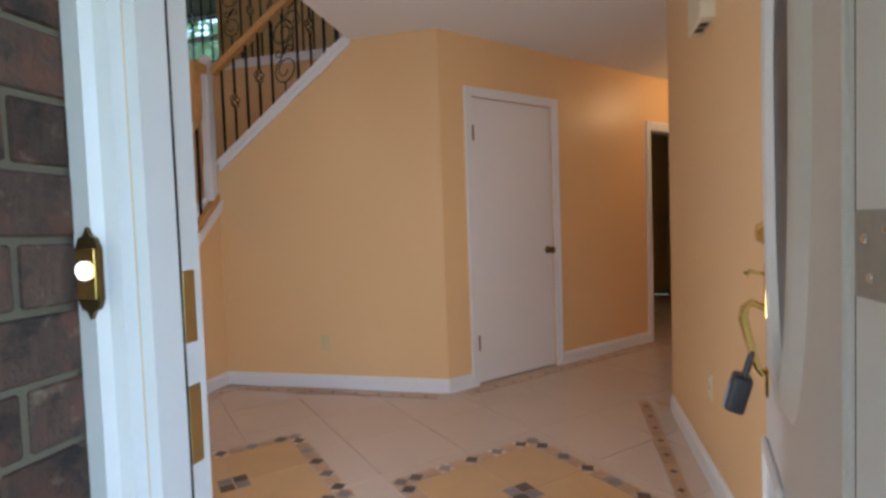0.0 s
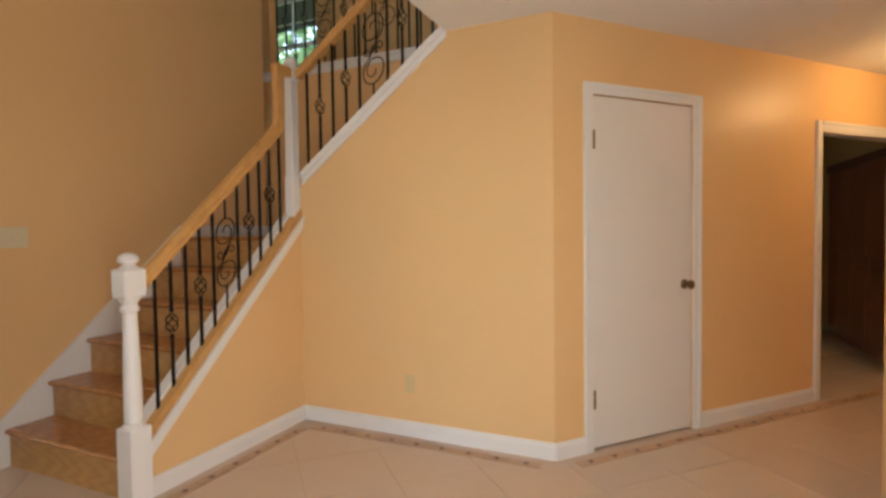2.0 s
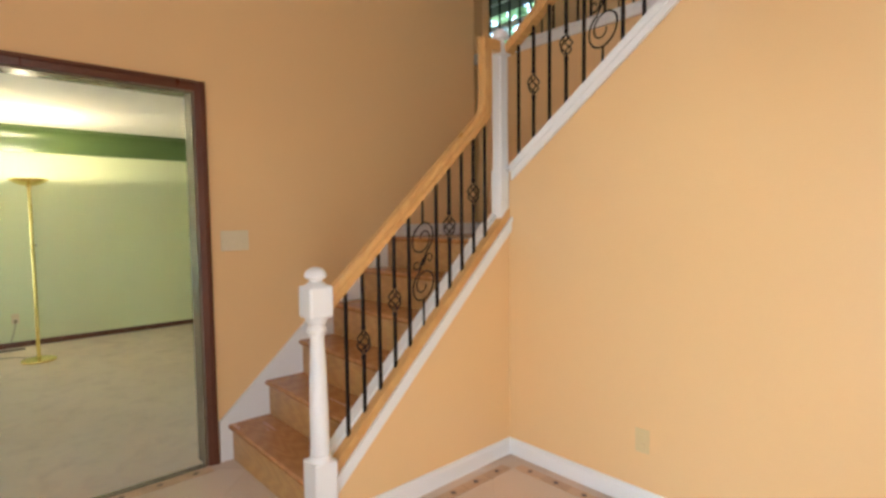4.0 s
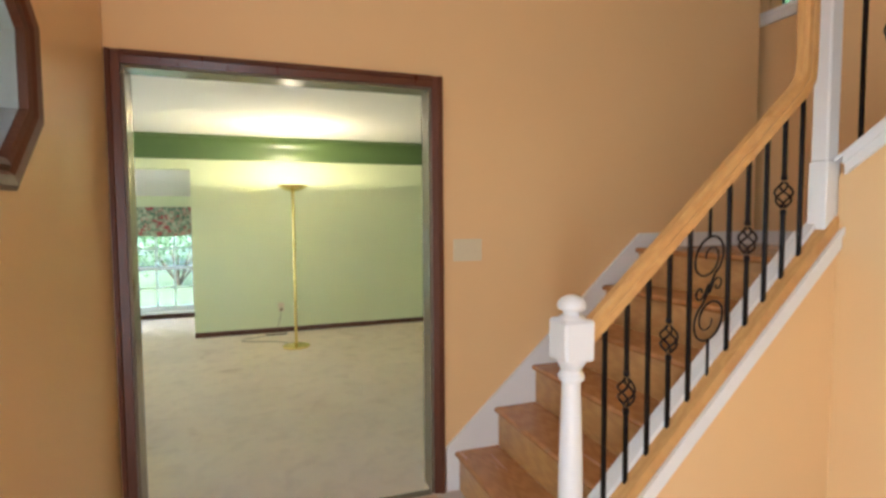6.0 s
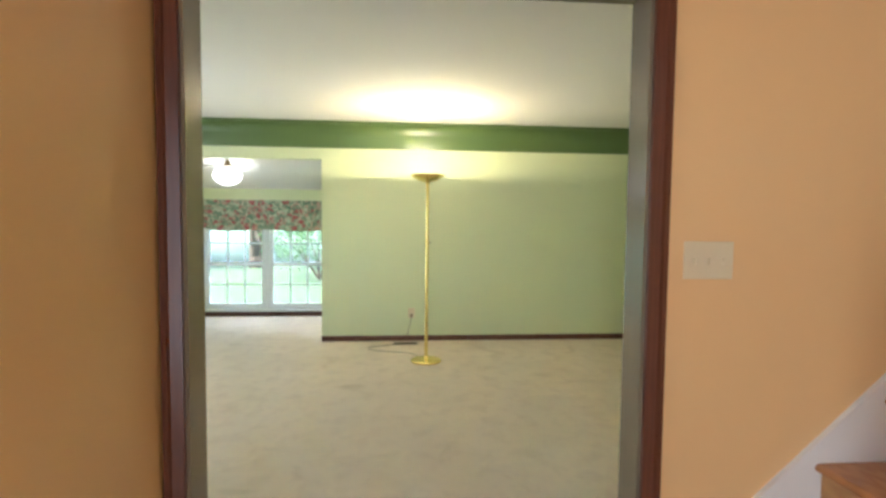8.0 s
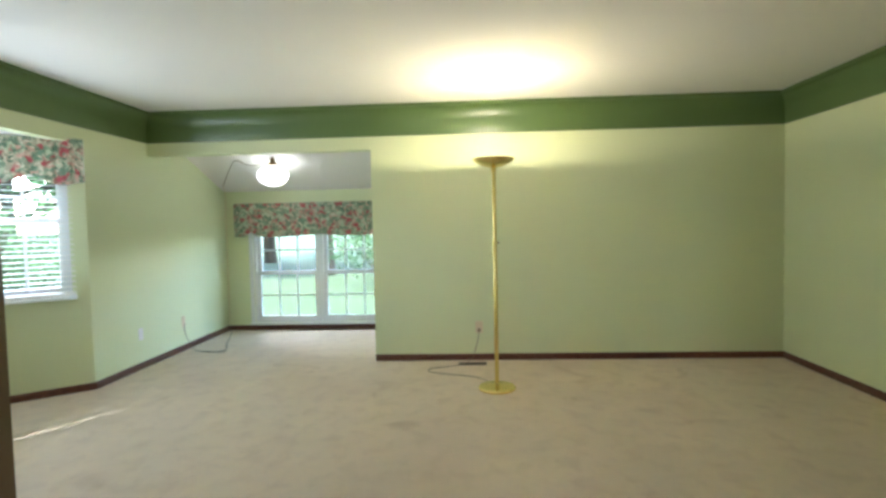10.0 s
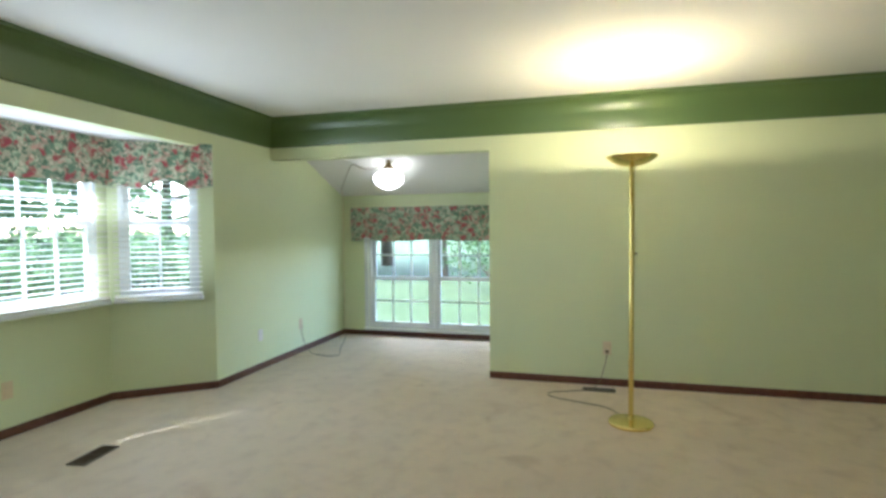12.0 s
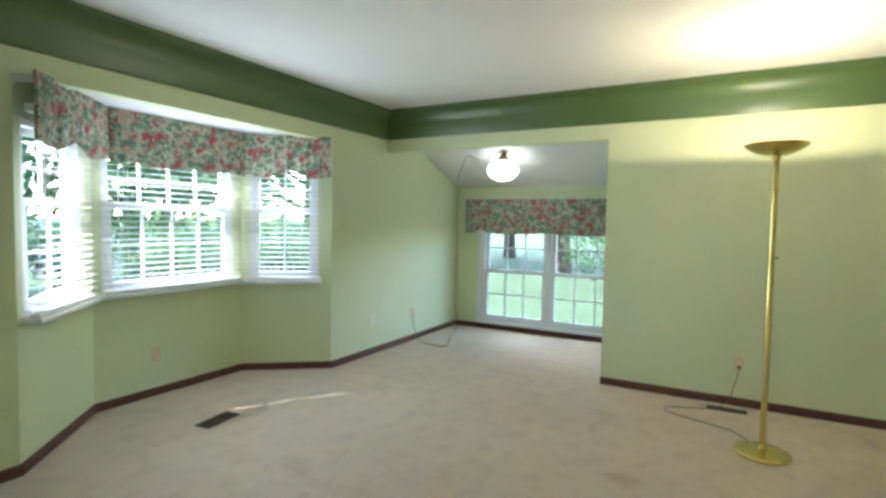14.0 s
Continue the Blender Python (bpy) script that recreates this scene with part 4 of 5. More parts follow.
def oval_ring(cx, cz, rx, rz, w, d, n=40):
    bm = bmesh.new()
    rings = []
    prof = [(-w, 0), (-w * 0.7, d * 0.8), (-w * 0.2, d), (w * 0.4, d * 0.7), (w, 0)]
    for i in range(n):
        a = 2 * math.pi * i / n
        rings.append([bm.verts.new((cx + (rx + o) * math.cos(a), h, cz + (rz + o) * math.sin(a))) for o, h in prof])
    for i in range(n):
        a, b = rings[i], rings[(i + 1) % n]
        for k in range(len(prof) - 1):
            bm.faces.new((a[k], b[k], b[k + 1], a[k + 1]))
        bm.faces.new((a[-1], b[-1], b[0], a[0]))
    bmesh.ops.recalc_face_normals(bm, faces=bm.faces)
    return bm


part("oval_moulding", oval_ring(DW / 2, 1.37, 0.19, 0.56, 0.035, 0.022), M_DOORW, leaf, "raised oval moulding round the light", soft=True)
bm = bmesh.new()
vs = [bm.verts.new((DW / 2 + 0.165 * math.cos(2 * math.pi * i / 40), 0.004, 1.37 + 0.535 * math.sin(2 * math.pi * i / 40))) for i in range(40)]
bmesh.ops.solidify(bm, geom=[bm.faces.new(vs)], thickness=0.003)
part("oval_light", bm, M_STEEL, leaf, "frosted oval door light")
for xa, xb, za, zb in ((0.10, 0.37, 0.16, 0.62), (0.46, 0.73, 0.16, 0.62)):
    bm = bmesh.new()
    for p in ((xa, xb, za, za + 0.03), (xa, xb, zb - 0.03, zb), (xa, xa + 0.03, za + 0.03, zb - 0.03), (xb - 0.03, xb, za + 0.03, zb - 0.03)):
        box(bm, p[0], p[1], 0.0005, 0.014, p[2], p[3], 0.005)
    part("panel_moulding", bm, M_DOORW, leaf)
part("edge_plate", cube(DW + 0.0005, DW + 0.002, -0.034, -0.010, 0.985, 1.045), M_BRASS, fd, "brass latch plate")
bm = lathe(bmesh.new(), [(0.030, 0), (0.030, 0.006), (0.022, 0.014), (0.018, 0.022), (0.003, 0.024)], 20)
part("deadbolt", bm, M_BRASS, fd, "round brass deadbolt", m=Matrix.Translation((DW - 0.065, 0.0005, 1.095)) @ Matrix.Rotation(radians(-90), 4, 'X'), soft=True)
hs = part("handle_plate", cube(DW - 0.085, DW - 0.045, 0.0005, 0.008, 0.90, 1.025, 0.003, 2), M_BRASS, fd, "brass handle plate")
bm = bmesh.new()
tube(bm, [(DW - 0.065, 0.006, 0.923), (DW - 0.065, 0.032, 0.935), (DW - 0.065, 0.046, 0.923), (DW - 0.065, 0.050, 0.897), (DW - 0.065, 0.044, 0.875), (DW - 0.065, 0.033, 0.825), (DW - 0.065, 0.021, 0.785), (DW - 0.065, 0.010, 0.770)], [0.008, 0.009, 0.009, 0.010, 0.010, 0.009, 0.008, 0.008], 10)
tube(bm, [(DW - 0.065, 0.007, 1.0), (DW - 0.065, 0.035, 1.007), (DW - 0.065, 0.045, 0.999)], [0.004, 0.006, 0.008], 8)
part("handle_grip", bm, M_BRASS, fd, "curved brass pull handle", soft=True)
part("handle_foot", cube(DW - 0.08, DW - 0.05, 0.0005, 0.007, 0.72, 0.785, 0.003), M_BRASS, fd)
for z in (0.25, 1.05, 1.85):
    part("hinge", tube(bmesh.new(), [(0.0, -0.05, z - 0.05), (0.0, -0.05, z + 0.05)], 0.008, 8), M_BRASS, fd)
# realtor's key box hanging from the handle
dm = fd.matrix_world @ Matrix.Translation((DW - 0.065, 0.034, 0.815))
lb = thing("key_lockbox", "black key lockbox with a grey sticker hanging from the door handle", "lockbox", dm @ Matrix.Rotation(radians(15), 4, 'X'))
part("shackle", tube(bmesh.new(), [(-0.018, 0, -0.06), (-0.018, 0, -0.015), (-0.012, 0, 0.004), (0, 0, 0.010), (0.012, 0, 0.004), (0.018, 0, -0.015), (0.018, 0, -0.06)], 0.005, 8), M_BLACK, lb, soft=True)
part("body", cube(-0.03, 0.03, -0.018, 0.024, -0.140, -0.052, 0.009, 3), M_BLACK, lb, soft=True)
part("sticker", cube(-0.024, 0.024, 0.0245, 0.0256, -0.132, -0.080), M_LABEL, lb, "grey printed sticker")

# doorbell on the brick mould
db = thing("doorbell", "brass doorbell with a round white button", "doorbell", Matrix.Translation((DOOR_X0 - 0.031, YO - 0.0345, 1.092)))
bm = prism(bmesh.new(), [(-0.017, 0, -0.03), (-0.012, 0, -0.042), (-0.005, 0, -0.045), (0, 0, -0.055), (0.005, 0, -0.045), (0.012, 0, -0.042), (0.017, 0, -0.03), (0.017, 0, 0.03), (0.012, 0, 0.042), (0.005, 0, 0.045), (0, 0, 0.055), (-0.005, 0, 0.045), (-0.012, 0, 0.042), (-0.017, 0, 0.03)], (0, -0.006, 0))
part("plate", bm, M_OLDBRASS, db)
part("inner_plate", cube(-0.014, 0.014, -0.0095, -0.0065, -0.03, 0.03, 0.001), M_BRASS, db)
part("button", lathe(bmesh.new(), [(0.011, 0), (0.011, 0.003), (0.007, 0.006), (0.001, 0.007)], 18), glowing("lit_button", (0.95, 0.95, 0.9), 0.3), db, "round white button", m=Matrix.Translation((0, -0.0098, 0.004)) @ Matrix.Rotation(radians(90), 4, 'X'), soft=True)

# ---- octagonal window ----
ow_t = thing("window_octagonal", "octagonal window in a dark stained wooden frame", "window", kind="structure")


def oct_ring(prof, cy):
    """A ring round the eight-sided opening: prof gives (radius to the flats, y)."""
    bm = bmesh.new()
    rings = []
    for i in range(8):
        a = math.pi / 8 + i * math.pi / 4
        rings.append([bm.verts.new((OCX + r / math.cos(math.pi / 8) * math.cos(a), cy + y, OCZ + r / math.cos(math.pi / 8) * math.sin(a))) for r, y in prof])
    for i in range(8):
        a, b = rings[i], rings[(i + 1) % 8]
        for k in range(len(prof)):
            kk = (k + 1) % len(prof)
            bm.faces.new((a[k], b[k], b[kk], a[kk]))
    bmesh.ops.recalc_face_normals(bm, faces=bm.faces)
    return bm


part("window_frame", oct_ring([(0.248, 0.001), (0.248, 0.022), (0.265, 0.028), (0.278, 0.020), (0.290, 0.030), (0.315, 0.034), (0.325, 0.028), (0.325, 0.001)], FY), M_DARKWOOD, ow_t, "dark stained octagonal frame")
part("reveal_lining", oct_ring([(0.248, -0.16), (0.248, 0.0), (0.2545, 0.0), (0.2545, -0.16)], FY), M_REVEAL, ow_t, "grey painted reveal")
part("sash", oct_ring([(0.210, -0.185), (0.210, -0.150), (0.2475, -0.150), (0.2475, -0.185)], FY), M_DARKWOOD, ow_t)
r = 0.212 / math.cos(math.pi / 8)
bm = prism(bmesh.new(), [(OCX + r * math.cos(math.pi / 8 + i * math.pi / 4), FY - 0.170, OCZ + r * math.sin(math.pi / 8 + i * math.pi / 4)) for i in range(8)], (0, -0.004, 0))
pn = part("pane", bm, M_GLASS, ow_t)
pn.visible_shadow = False


# ---- small fittings ----
def outlet(label, m, name="wall_outlet", w=0.07, h=0.115, slots=2, group="wall outlets", material=None):
    t = thing(name, label, "outlet", m, group)
    part("cover_plate", cube(-w / 2, w / 2, 0.0005, 0.006, -h / 2, h / 2, 0.002), material or M_PLATE, t)
    for k in range(slots):
        z = 0.027 * (1 if k else -1)
        part("socket", cube(-0.014, 0.014, 0.0062, 0.0085, z - 0.016, z + 0.016, 0.003), material or M_PLATE, t)
    return t


def at_wall(x, y, z, n):
    return Matrix.Translation((0, 0, z)) @ facing((x, y), n)


outlet("dull ivory wall outlet on the stair wall", at_wall(0.82, 0, 0.33, (0, -1)), material=M_DULLPLATE)
outlet("ivory wall outlet near the front door", at_wall(RWX, -1.03, 0.42, (-1, 0)))
sw = thing("light_switch", "ivory light switch plate with two toggles and a dimmer", "light switch", at_wall(PX, -1.166, 1.274, (1, 0)))
part("cover_plate", cube(-0.08, 0.08, 0.0005, 0.006, -0.058, 0.058, 0.002), M_PLATE, sw)
for x in (-0.046, 0.0, 0.046):
    part("toggle", cube(x - 0.005, x + 0.005, 0.0062, 0.017, -0.012, 0.008, 0.002), M_PLATE, sw)
ch = thing("door_chime", "pale yellow door chime box high on the foyer wall", "door chime", at_wall(RWX, -1.07, 1.985, (-1, 0)))
part("box", cube(-0.11, 0.11, 0.0005, 0.055, -0.08, 0.08, 0.004), M_PLATE, ch)
for x in (-0.03, 0.03):
    part("grille", cube(x - 0.02, x + 0.02, 0.012, 0.045, -0.0835, -0.0805), M_BLACK, ch)


# ---- living room ----
def crown(loop, prof):
    """A moulding swept round the inside of a closed plan loop (counter-clockwise), mitred."""
    bm = bmesh.new()
    n = len(loop)
    rings = []
    for i in range(n):
        p, a, b = Vector(loop[i]), Vector(loop[i - 1]), Vector(loop[(i + 1) % n])
        d1, d2 = (p - a).normalized(), (b - p).normalized()
        n1, n2 = Vector((-d1.y, d1.x)), Vector((-d2.y, d2.x))
        k = (n1 + n2) / (1 + n1.dot(n2))
        rings.append([bm.verts.new((p.x + k.x * o, p.y + k.y * o, z)) for o, z in prof])
    for i in range(n):
        a, b = rings[i], rings[(i + 1) % n]
        for k in range(len(prof) - 1):
            bm.faces.new((a[k], b[k], b[k + 1], a[k + 1]))
    bmesh.ops.recalc_face_normals(bm, faces=bm.faces)
    return bm


ROOM = [(FARX, LY), (LX, LY), (LX, 0.88), (FARX, 0.88)]
PROF = [(0.0, 2.166), (0.010, 2.166), (0.012, 2.170), (0.012, 2.305), (0.016, 2.322), (0.024, 2.350), (0.040, 2.380), (0.062, 2.404), (0.088, 2.420), (0.100, 2.425), (0.102, 2.4495)]
cr = tagged(part("crown_moulding", crown(ROOM, PROF), M_BAND, soft=True), "dark green painted frieze and crown moulding", "moulding", kind="structure")

BL = "dark brown wooden baseboard"
for nm, a, b in (("baseboard_far", (FARX, 0.88), (FARX, ALC_Y)), ("baseboard_front_left", (BAY[0][0], LY), (LX, LY)), ("baseboard_bay_one", BAY[1], BAY[0]), ("baseboard_bay_two", BAY[2], BAY[1]), ("baseboard_bay_three", BAY[3], BAY[2]), ("baseboard_front_right", (ALX, LY), BAY[3]), ("baseboard_alcove", (ALX, -2.62), (ALX, LY)), ("baseboard_side", (LX, 0.88), (FARX, 0.88)), ("baseboard_partition", (LX, LY), (LX, OPEN_Y0 - 0.073)), ("baseboard_partition_end", (LX, OPEN_Y1 + 0.073), (LX, 0.88))):
    skirting(nm, a, b, 0.060, 0.013, M_BASEWOOD, BL)


def sash(parent, name, w, z0, z1, y0, y1, cols, rows, rail=0.045):
    """A glazed sash: stiles, rails, thin glazing bars and its panes."""
    bm = bmesh.new()
    box(bm, -w / 2, -w / 2 + rail, y0, y1, z0, z1)
    box(bm, w / 2 - rail, w / 2, y0, y1, z0, z1)
    box(bm, -w / 2 + rail, w / 2 - rail, y0, y1, z0, z0 + rail)
    box(bm, -w / 2 + rail, w / 2 - rail, y0, y1, z1 - rail * 0.8, z1)
    s = part(name, bm, M_VINYL, parent)
    xa, xb, za, zb = -w / 2 + rail, w / 2 - rail, z0 + rail, z1 - rail * 0.8
    ym = (y0 + y1) / 2
    for c in range(1, cols):
        x = xa + (xb - xa) * c / cols
        part("glazing_bar", cube(x - 0.009, x + 0.009, ym - 0.008, ym + 0.008, za, zb), M_VINYL, s)
    for r in range(1, rows):
        z = za + (zb - za) * r / rows
        part("glazing_bar", cube(xa, xb, ym - 0.0075, ym + 0.0075, z - 0.009, z + 0.009), M_VINYL, s)
    g = part("pane", cube(xa, xb, ym - 0.002, ym + 0.002, za, zb), M_GLASS, s)
    g.visible_shadow = False


def double_hung(name, label, m, w, h, depth, cols, rows, stool=True, meet=0.5):
    t = thing(name, label, "window", m, kind="structure")
    fr = 0.03
    bm = bmesh.new()
    box(bm, -w / 2, -w / 2 + fr, -depth, -0.004, 0, h)
    box(bm, w / 2 - fr, w / 2, -depth, -0.004, 0, h)
    box(bm, -w / 2 + fr, w / 2 - fr, -depth, -0.004, 0, fr)
    box(bm, -w / 2 + fr, w / 2 - fr, -depth, -0.004, h - fr, h)
    part("window_frame", bm, M_VINYL, t)
    zm = fr + (h - 2 * fr) * meet
    sash(t, "upper_sash", w - 2 * fr, zm - 0.02, h - fr, -depth * 0.85, -depth * 0.5, cols, rows)
    sash(t, "lower_sash", w - 2 * fr, fr, zm + 0.02, -depth * 0.48, -depth * 0.12, cols, rows)
    part("sash_lock", cube(-0.025, 0.025, -depth * 0.45, -depth * 0.2, zm + 0.0205, zm + 0.032, 0.003), M_PLATE, t)
    if stool:
        part("window_sill", cube(-w / 2 - 0.03, w / 2 + 0.03, 0.0005, 0.096, -0.028, -0.0005, 0.005, 2), M_VINYL, t)
    return t


for i in range(3):
    a, b = BAY[i + 1], BAY[i]
    L = length(a, b)
    u0, u1 = BAY_WIN[i]
    u1 = min(u1, L - 0.06)
    m = along(a, b) @ Matrix.Translation(((u0 + u1) / 2, 0, BZ0))
    w = u1 - u0
    double_hung("window_bay_%d" % (i + 1), ("white double-hung side window of the bay", "wide white double-hung window of the bay", "white double-hung side window of the bay")[i], m, w, BZ1 - BZ0, 0.10, (2, 4, 2)[i], 2, True, 0.59)
    # blind, let down with its slats open
    bl = thing("window_blind", "white slatted blind let down with open slats", "blind", m, "window blinds")
    bw = w + 0.05
    part("bottom_rail", cube(-bw / 2, bw / 2, 0.040, 0.088, 0.0, 0.020, 0.004), M_SLAT, bl)
    part("head_rail", cube(-bw / 2, bw / 2, 0.036, 0.088, BZ1 - BZ0 + 0.03, BZ1 - BZ0 + 0.07), M_SLAT, bl)
    bm = bmesh.new()
    prism(bm, [(-bw / 2, -0.024, -0.0025), (-bw / 2, 0, 0.0012), (-bw / 2, 0.024, -0.0025), (-bw / 2, 0.024, -0.0045), (-bw / 2, 0, -0.0012), (-bw / 2, -0.024, -0.0045)], (bw, 0, 0))
    if i == 0:
        # each slat is pierced where the lift cord runs
        bm.free()
        bm = bmesh.new()
        hx = -0.168
        for xa, xb, ya, yb in ((-bw / 2, hx - 0.010, -0.024, 0.024), (hx + 0.010, bw / 2, -0.024, 0.024), (hx - 0.010, hx + 0.010, -0.024, -0.0115), (hx - 0.010, hx + 0.010, 0.0115, 0.024)):
            box(bm, xa, xb, ya, yb, -0.0035, -0.0015)
    slat = mesh_from("slat", bm, M_SLAT)
    for k in range(23):
        piece("slat", slat, bl, Matrix.Translation((0, 0.064, 0.034 + 0.0425 * k)) @ Matrix.Rotation(radians(-6), 4, 'X'))
    for x in (-bw * 0.36, bw * 0.36):
        for y in (0.039, 0.089):
            part("ladder_cord", tube(bmesh.new(), [(x, y, 0.015), (x, y, BZ1 - BZ0 + 0.04)], 0.0012, 4), M_SLAT, bl)
    part("tilt_wand", tube(bmesh.new(), [(bw * 0.42, 0.094, 0.50), (bw * 0.42, 0.094, BZ1 - BZ0 + 0.04)], 0.004, 6), M_SLAT, bl)
    if i == 0:
        part("pull_cord", tube(bmesh.new(), [(bw * 0.30, 0.096, 0.56), (bw * 0.30, 0.096, BZ1 - BZ0 + 0.04)], 0.003, 5), M_CORD, bl)
        part("cord_tassel", lathe(bmesh.new(), [(0.004, 0.03), (0.008, 0.024), (0.011, 0.004), (0.009, 0.0)], 10), M_CORD, bl, m=Matrix.Translation((bw * 0.30, 0.096, 0.53)), soft=True)

# alcove windows
aww = (AW[1] - AW[0]) / 2
for k, y in enumerate((AW[0] + aww / 2, AW[0] + aww * 1.5)):
    m = facing((ALX, y), (1, 0)) @ Matrix.Translation((0, 0, AW[2]))
    double_hung("window_alcove_%d" % (k + 1), "tall white double-hung window low in the alcove wall", m, aww - 0.004, AW[3] - AW[2], 0.11, 3, 2, False, 0.50)
tagged(part("window_stool_alcove", cube(ALX + 0.0005, ALX + 0.05, AW[0] - 0.06, AW[1] + 0.06, AW[2] - 0.03, AW[2] - 0.002, 0.006, 2), M_VINYL), "white sill under the alcove windows", "window sill", kind="structure")
tr = thing("trim_alcove_window", "white casing beside the alcove windows", "trim", kind="structure")
part("upright", cube(ALX + 0.0005, ALX + 0.016, AW[0] - 0.055, AW[0] - 0.001, AW[2], AW[3] + 0.05, 0.003), M_VINYL, tr)
part("upright", cube(ALX + 0.0005, ALX + 0.016, AW[1] + 0.001, AW[1] + 0.055, AW[2], AW[3] + 0.05, 0.003), M_VINYL, tr)


def valance(label, m, w, z0, z1, d, wave, n=48):
    """A stiff fabric pelmet: a padded front with a shaped lower edge, short returns and a top."""
    t = thing("window_valance", label, "valance", m, "floral valances")
    bm = bmesh.new()
    th = 0.016
    rows = 6
    front, back = [], []
    for i in range(n + 1):
        u = -1 + 2 * i / n
        x = u * w / 2
        zb = z0 + wave(u)
        cf, cb = [], []
        for r in range(rows + 1):
            s = r / rows
            z = zb + (z1 - zb) * s
            puff = 0.010 * math.sin(math.pi * s) + 0.004 * math.sin(u * 17 + s * 2) + 0.003 * math.sin(u * 41)
            cf.append(bm.verts.new((x, d + puff, z)))
            cb.append(bm.verts.new((x, d - th, z)))
        front.append(cf)
        back.append(cb)
    for i in range(n):
        for r in range(rows):
            bm.faces.new((front[i][r], front[i + 1][r], front[i + 1][r + 1], front[i][r + 1]))
            bm.faces.new((back[i][r], back[i][r + 1], back[i + 1][r + 1], back[i + 1][r]))
        bm.faces.new((front[i][0], back[i][0], back[i + 1][0], front[i + 1][0]))
        bm.faces.new((front[i][rows], front[i + 1][rows], back[i + 1][rows], back[i][rows]))
    for i, f in ((0, 1), (n, -1)):
        for r in range(rows):
            q = (front[i][r], front[i][r + 1], back[i][r + 1], back[i][r])
            bm.faces.new(q if f > 0 else q[::-1])
    bmesh.ops.recalc_face_normals(bm, faces=bm.faces)
    part("fabric_front", bm, M_FLORAL, t, soft=True)
    for x in (-w / 2 + 0.02, w / 2 - 0.035):
        part("bracket", cube(x, x + 0.015, 0.001, d - th - 0.001, z1 - 0.06, z1 - 0.02), M_WHITE, t)
    return t


def ogee(u):
    """Low at the ends, rising to a small point in the middle."""
    a = abs(u)
    return 0.052 * max(0.0, 1 - a / 0.55) ** 1.4 + 0.012 * math.cos(a * 6)


def scallop(u):
    a = abs(u)
    return (0.045 * math.exp(-((a - 0.80) / 0.05) ** 2)) + 0.010 * math.cos(u * 7) - 0.012 * (a > 0.86)


VD = 0.125
for i in range(3):
    a, b = BAY[i + 1], BAY[i]
    L = length(a, b)
    cut = VD * math.tan(radians(26))
    m = along(a, b)
    lo = cut if i < 2 else 0.0
    hi = L - cut if i > 0 else L + 0.03
    valance("rose and green floral fabric valance over the bay window", m @ Matrix.Translation(((lo + hi) / 2, 0, 0)), hi - lo, 1.700, 2.053, VD, ogee if i != 1 else (lambda u: 0.008 * math.cos(u * 9)))
valance("rose and green floral fabric valance over the alcove windows", facing((ALX, -3.95), (1, 0)), 2.13, 1.210, 1.628, 0.10, scallop, 60)

# ---- torchiere ----
LXY = (-4.585, -1.838)
tl = thing("floor_lamp", "polished brass torchiere lamp, lit, on the carpet", "floor lamp", Matrix.Translation((*LXY, 0)))
part("base", lathe(bmesh.new(), [(0.145, 0.0), (0.149, 0.006), (0.149, 0.016), (0.140, 0.025), (0.065, 0.034), (0.028, 0.040), (0.022, 0.052)], 44), M_LAMPBRASS, tl, soft=True)
part("lower_pole", lathe(bmesh.new(), [(0.017, 0.05), (0.017, 1.15), (0.0165, 1.152)], 20), M_LAMPBRASS, tl, soft=True)
part("upper_pole", lathe(bmesh.new(), [(0.021, 1.1525), (0.021, 1.17), (0.0165, 1.175), (0.0165, 1.55), (0.020, 1.552), (0.020, 1.565), (0.0155, 1.57), (0.0155, 1.715), (0.021, 1.722), (0.021, 1.745)], 20), M_LAMPBRASS, tl, soft=True)
part("switch_knob", tube(bmesh.new(), [(0.0, 0.019, 1.163), (0.0, 0.036, 1.163)], 0.005, 8), M_BLACK, tl, "small black switch")
bm = bmesh.new()
outer = [(0.024, 1.7455), (0.044, 1.748), (0.083, 1.758), (0.122, 1.776), (0.153, 1.798), (0.167, 1.813)]
innr = [(0.164, 1.814), (0.149, 1.801), (0.118, 1.780), (0.080, 1.763), (0.040, 1.754), (0.004, 1.752)]
lathe(bm, outer + innr, 48)
part("bowl", bm, M_LAMPBRASS, tl, "wide shallow brass bowl", soft=True)
part("bulb", lathe(bmesh.new(), [(0.006, 1.754), (0.008, 1.762), (0.012, 1.77), (0.012, 1.784), (0.006, 1.791), (0.001, 1.792)], 12), M_BULB, tl, "lit halogen bulb", soft=True)
cd2 = thing("lamp_cord", "thin brown lamp cord lying across the carpet to the outlet", "cord")


def smooth_path(pts, n=6):
    out = []
    P = [Vector(p) for p in pts]
    for i in range(len(P) - 1):
        p0, p1, p2, p3 = P[max(i - 1, 0)], P[i], P[i + 1], P[min(i + 2, len(P) - 1)]
        for k in range(n):
            t = k / n
            out.append(0.5 * ((2 * p1) + (p2 - p0) * t + (2 * p0 - 5 * p1 + 4 * p2 - p3) * t * t + (3 * p1 - p0 - 3 * p2 + p3) * t ** 3))
    out.append(P[-1])
    return out


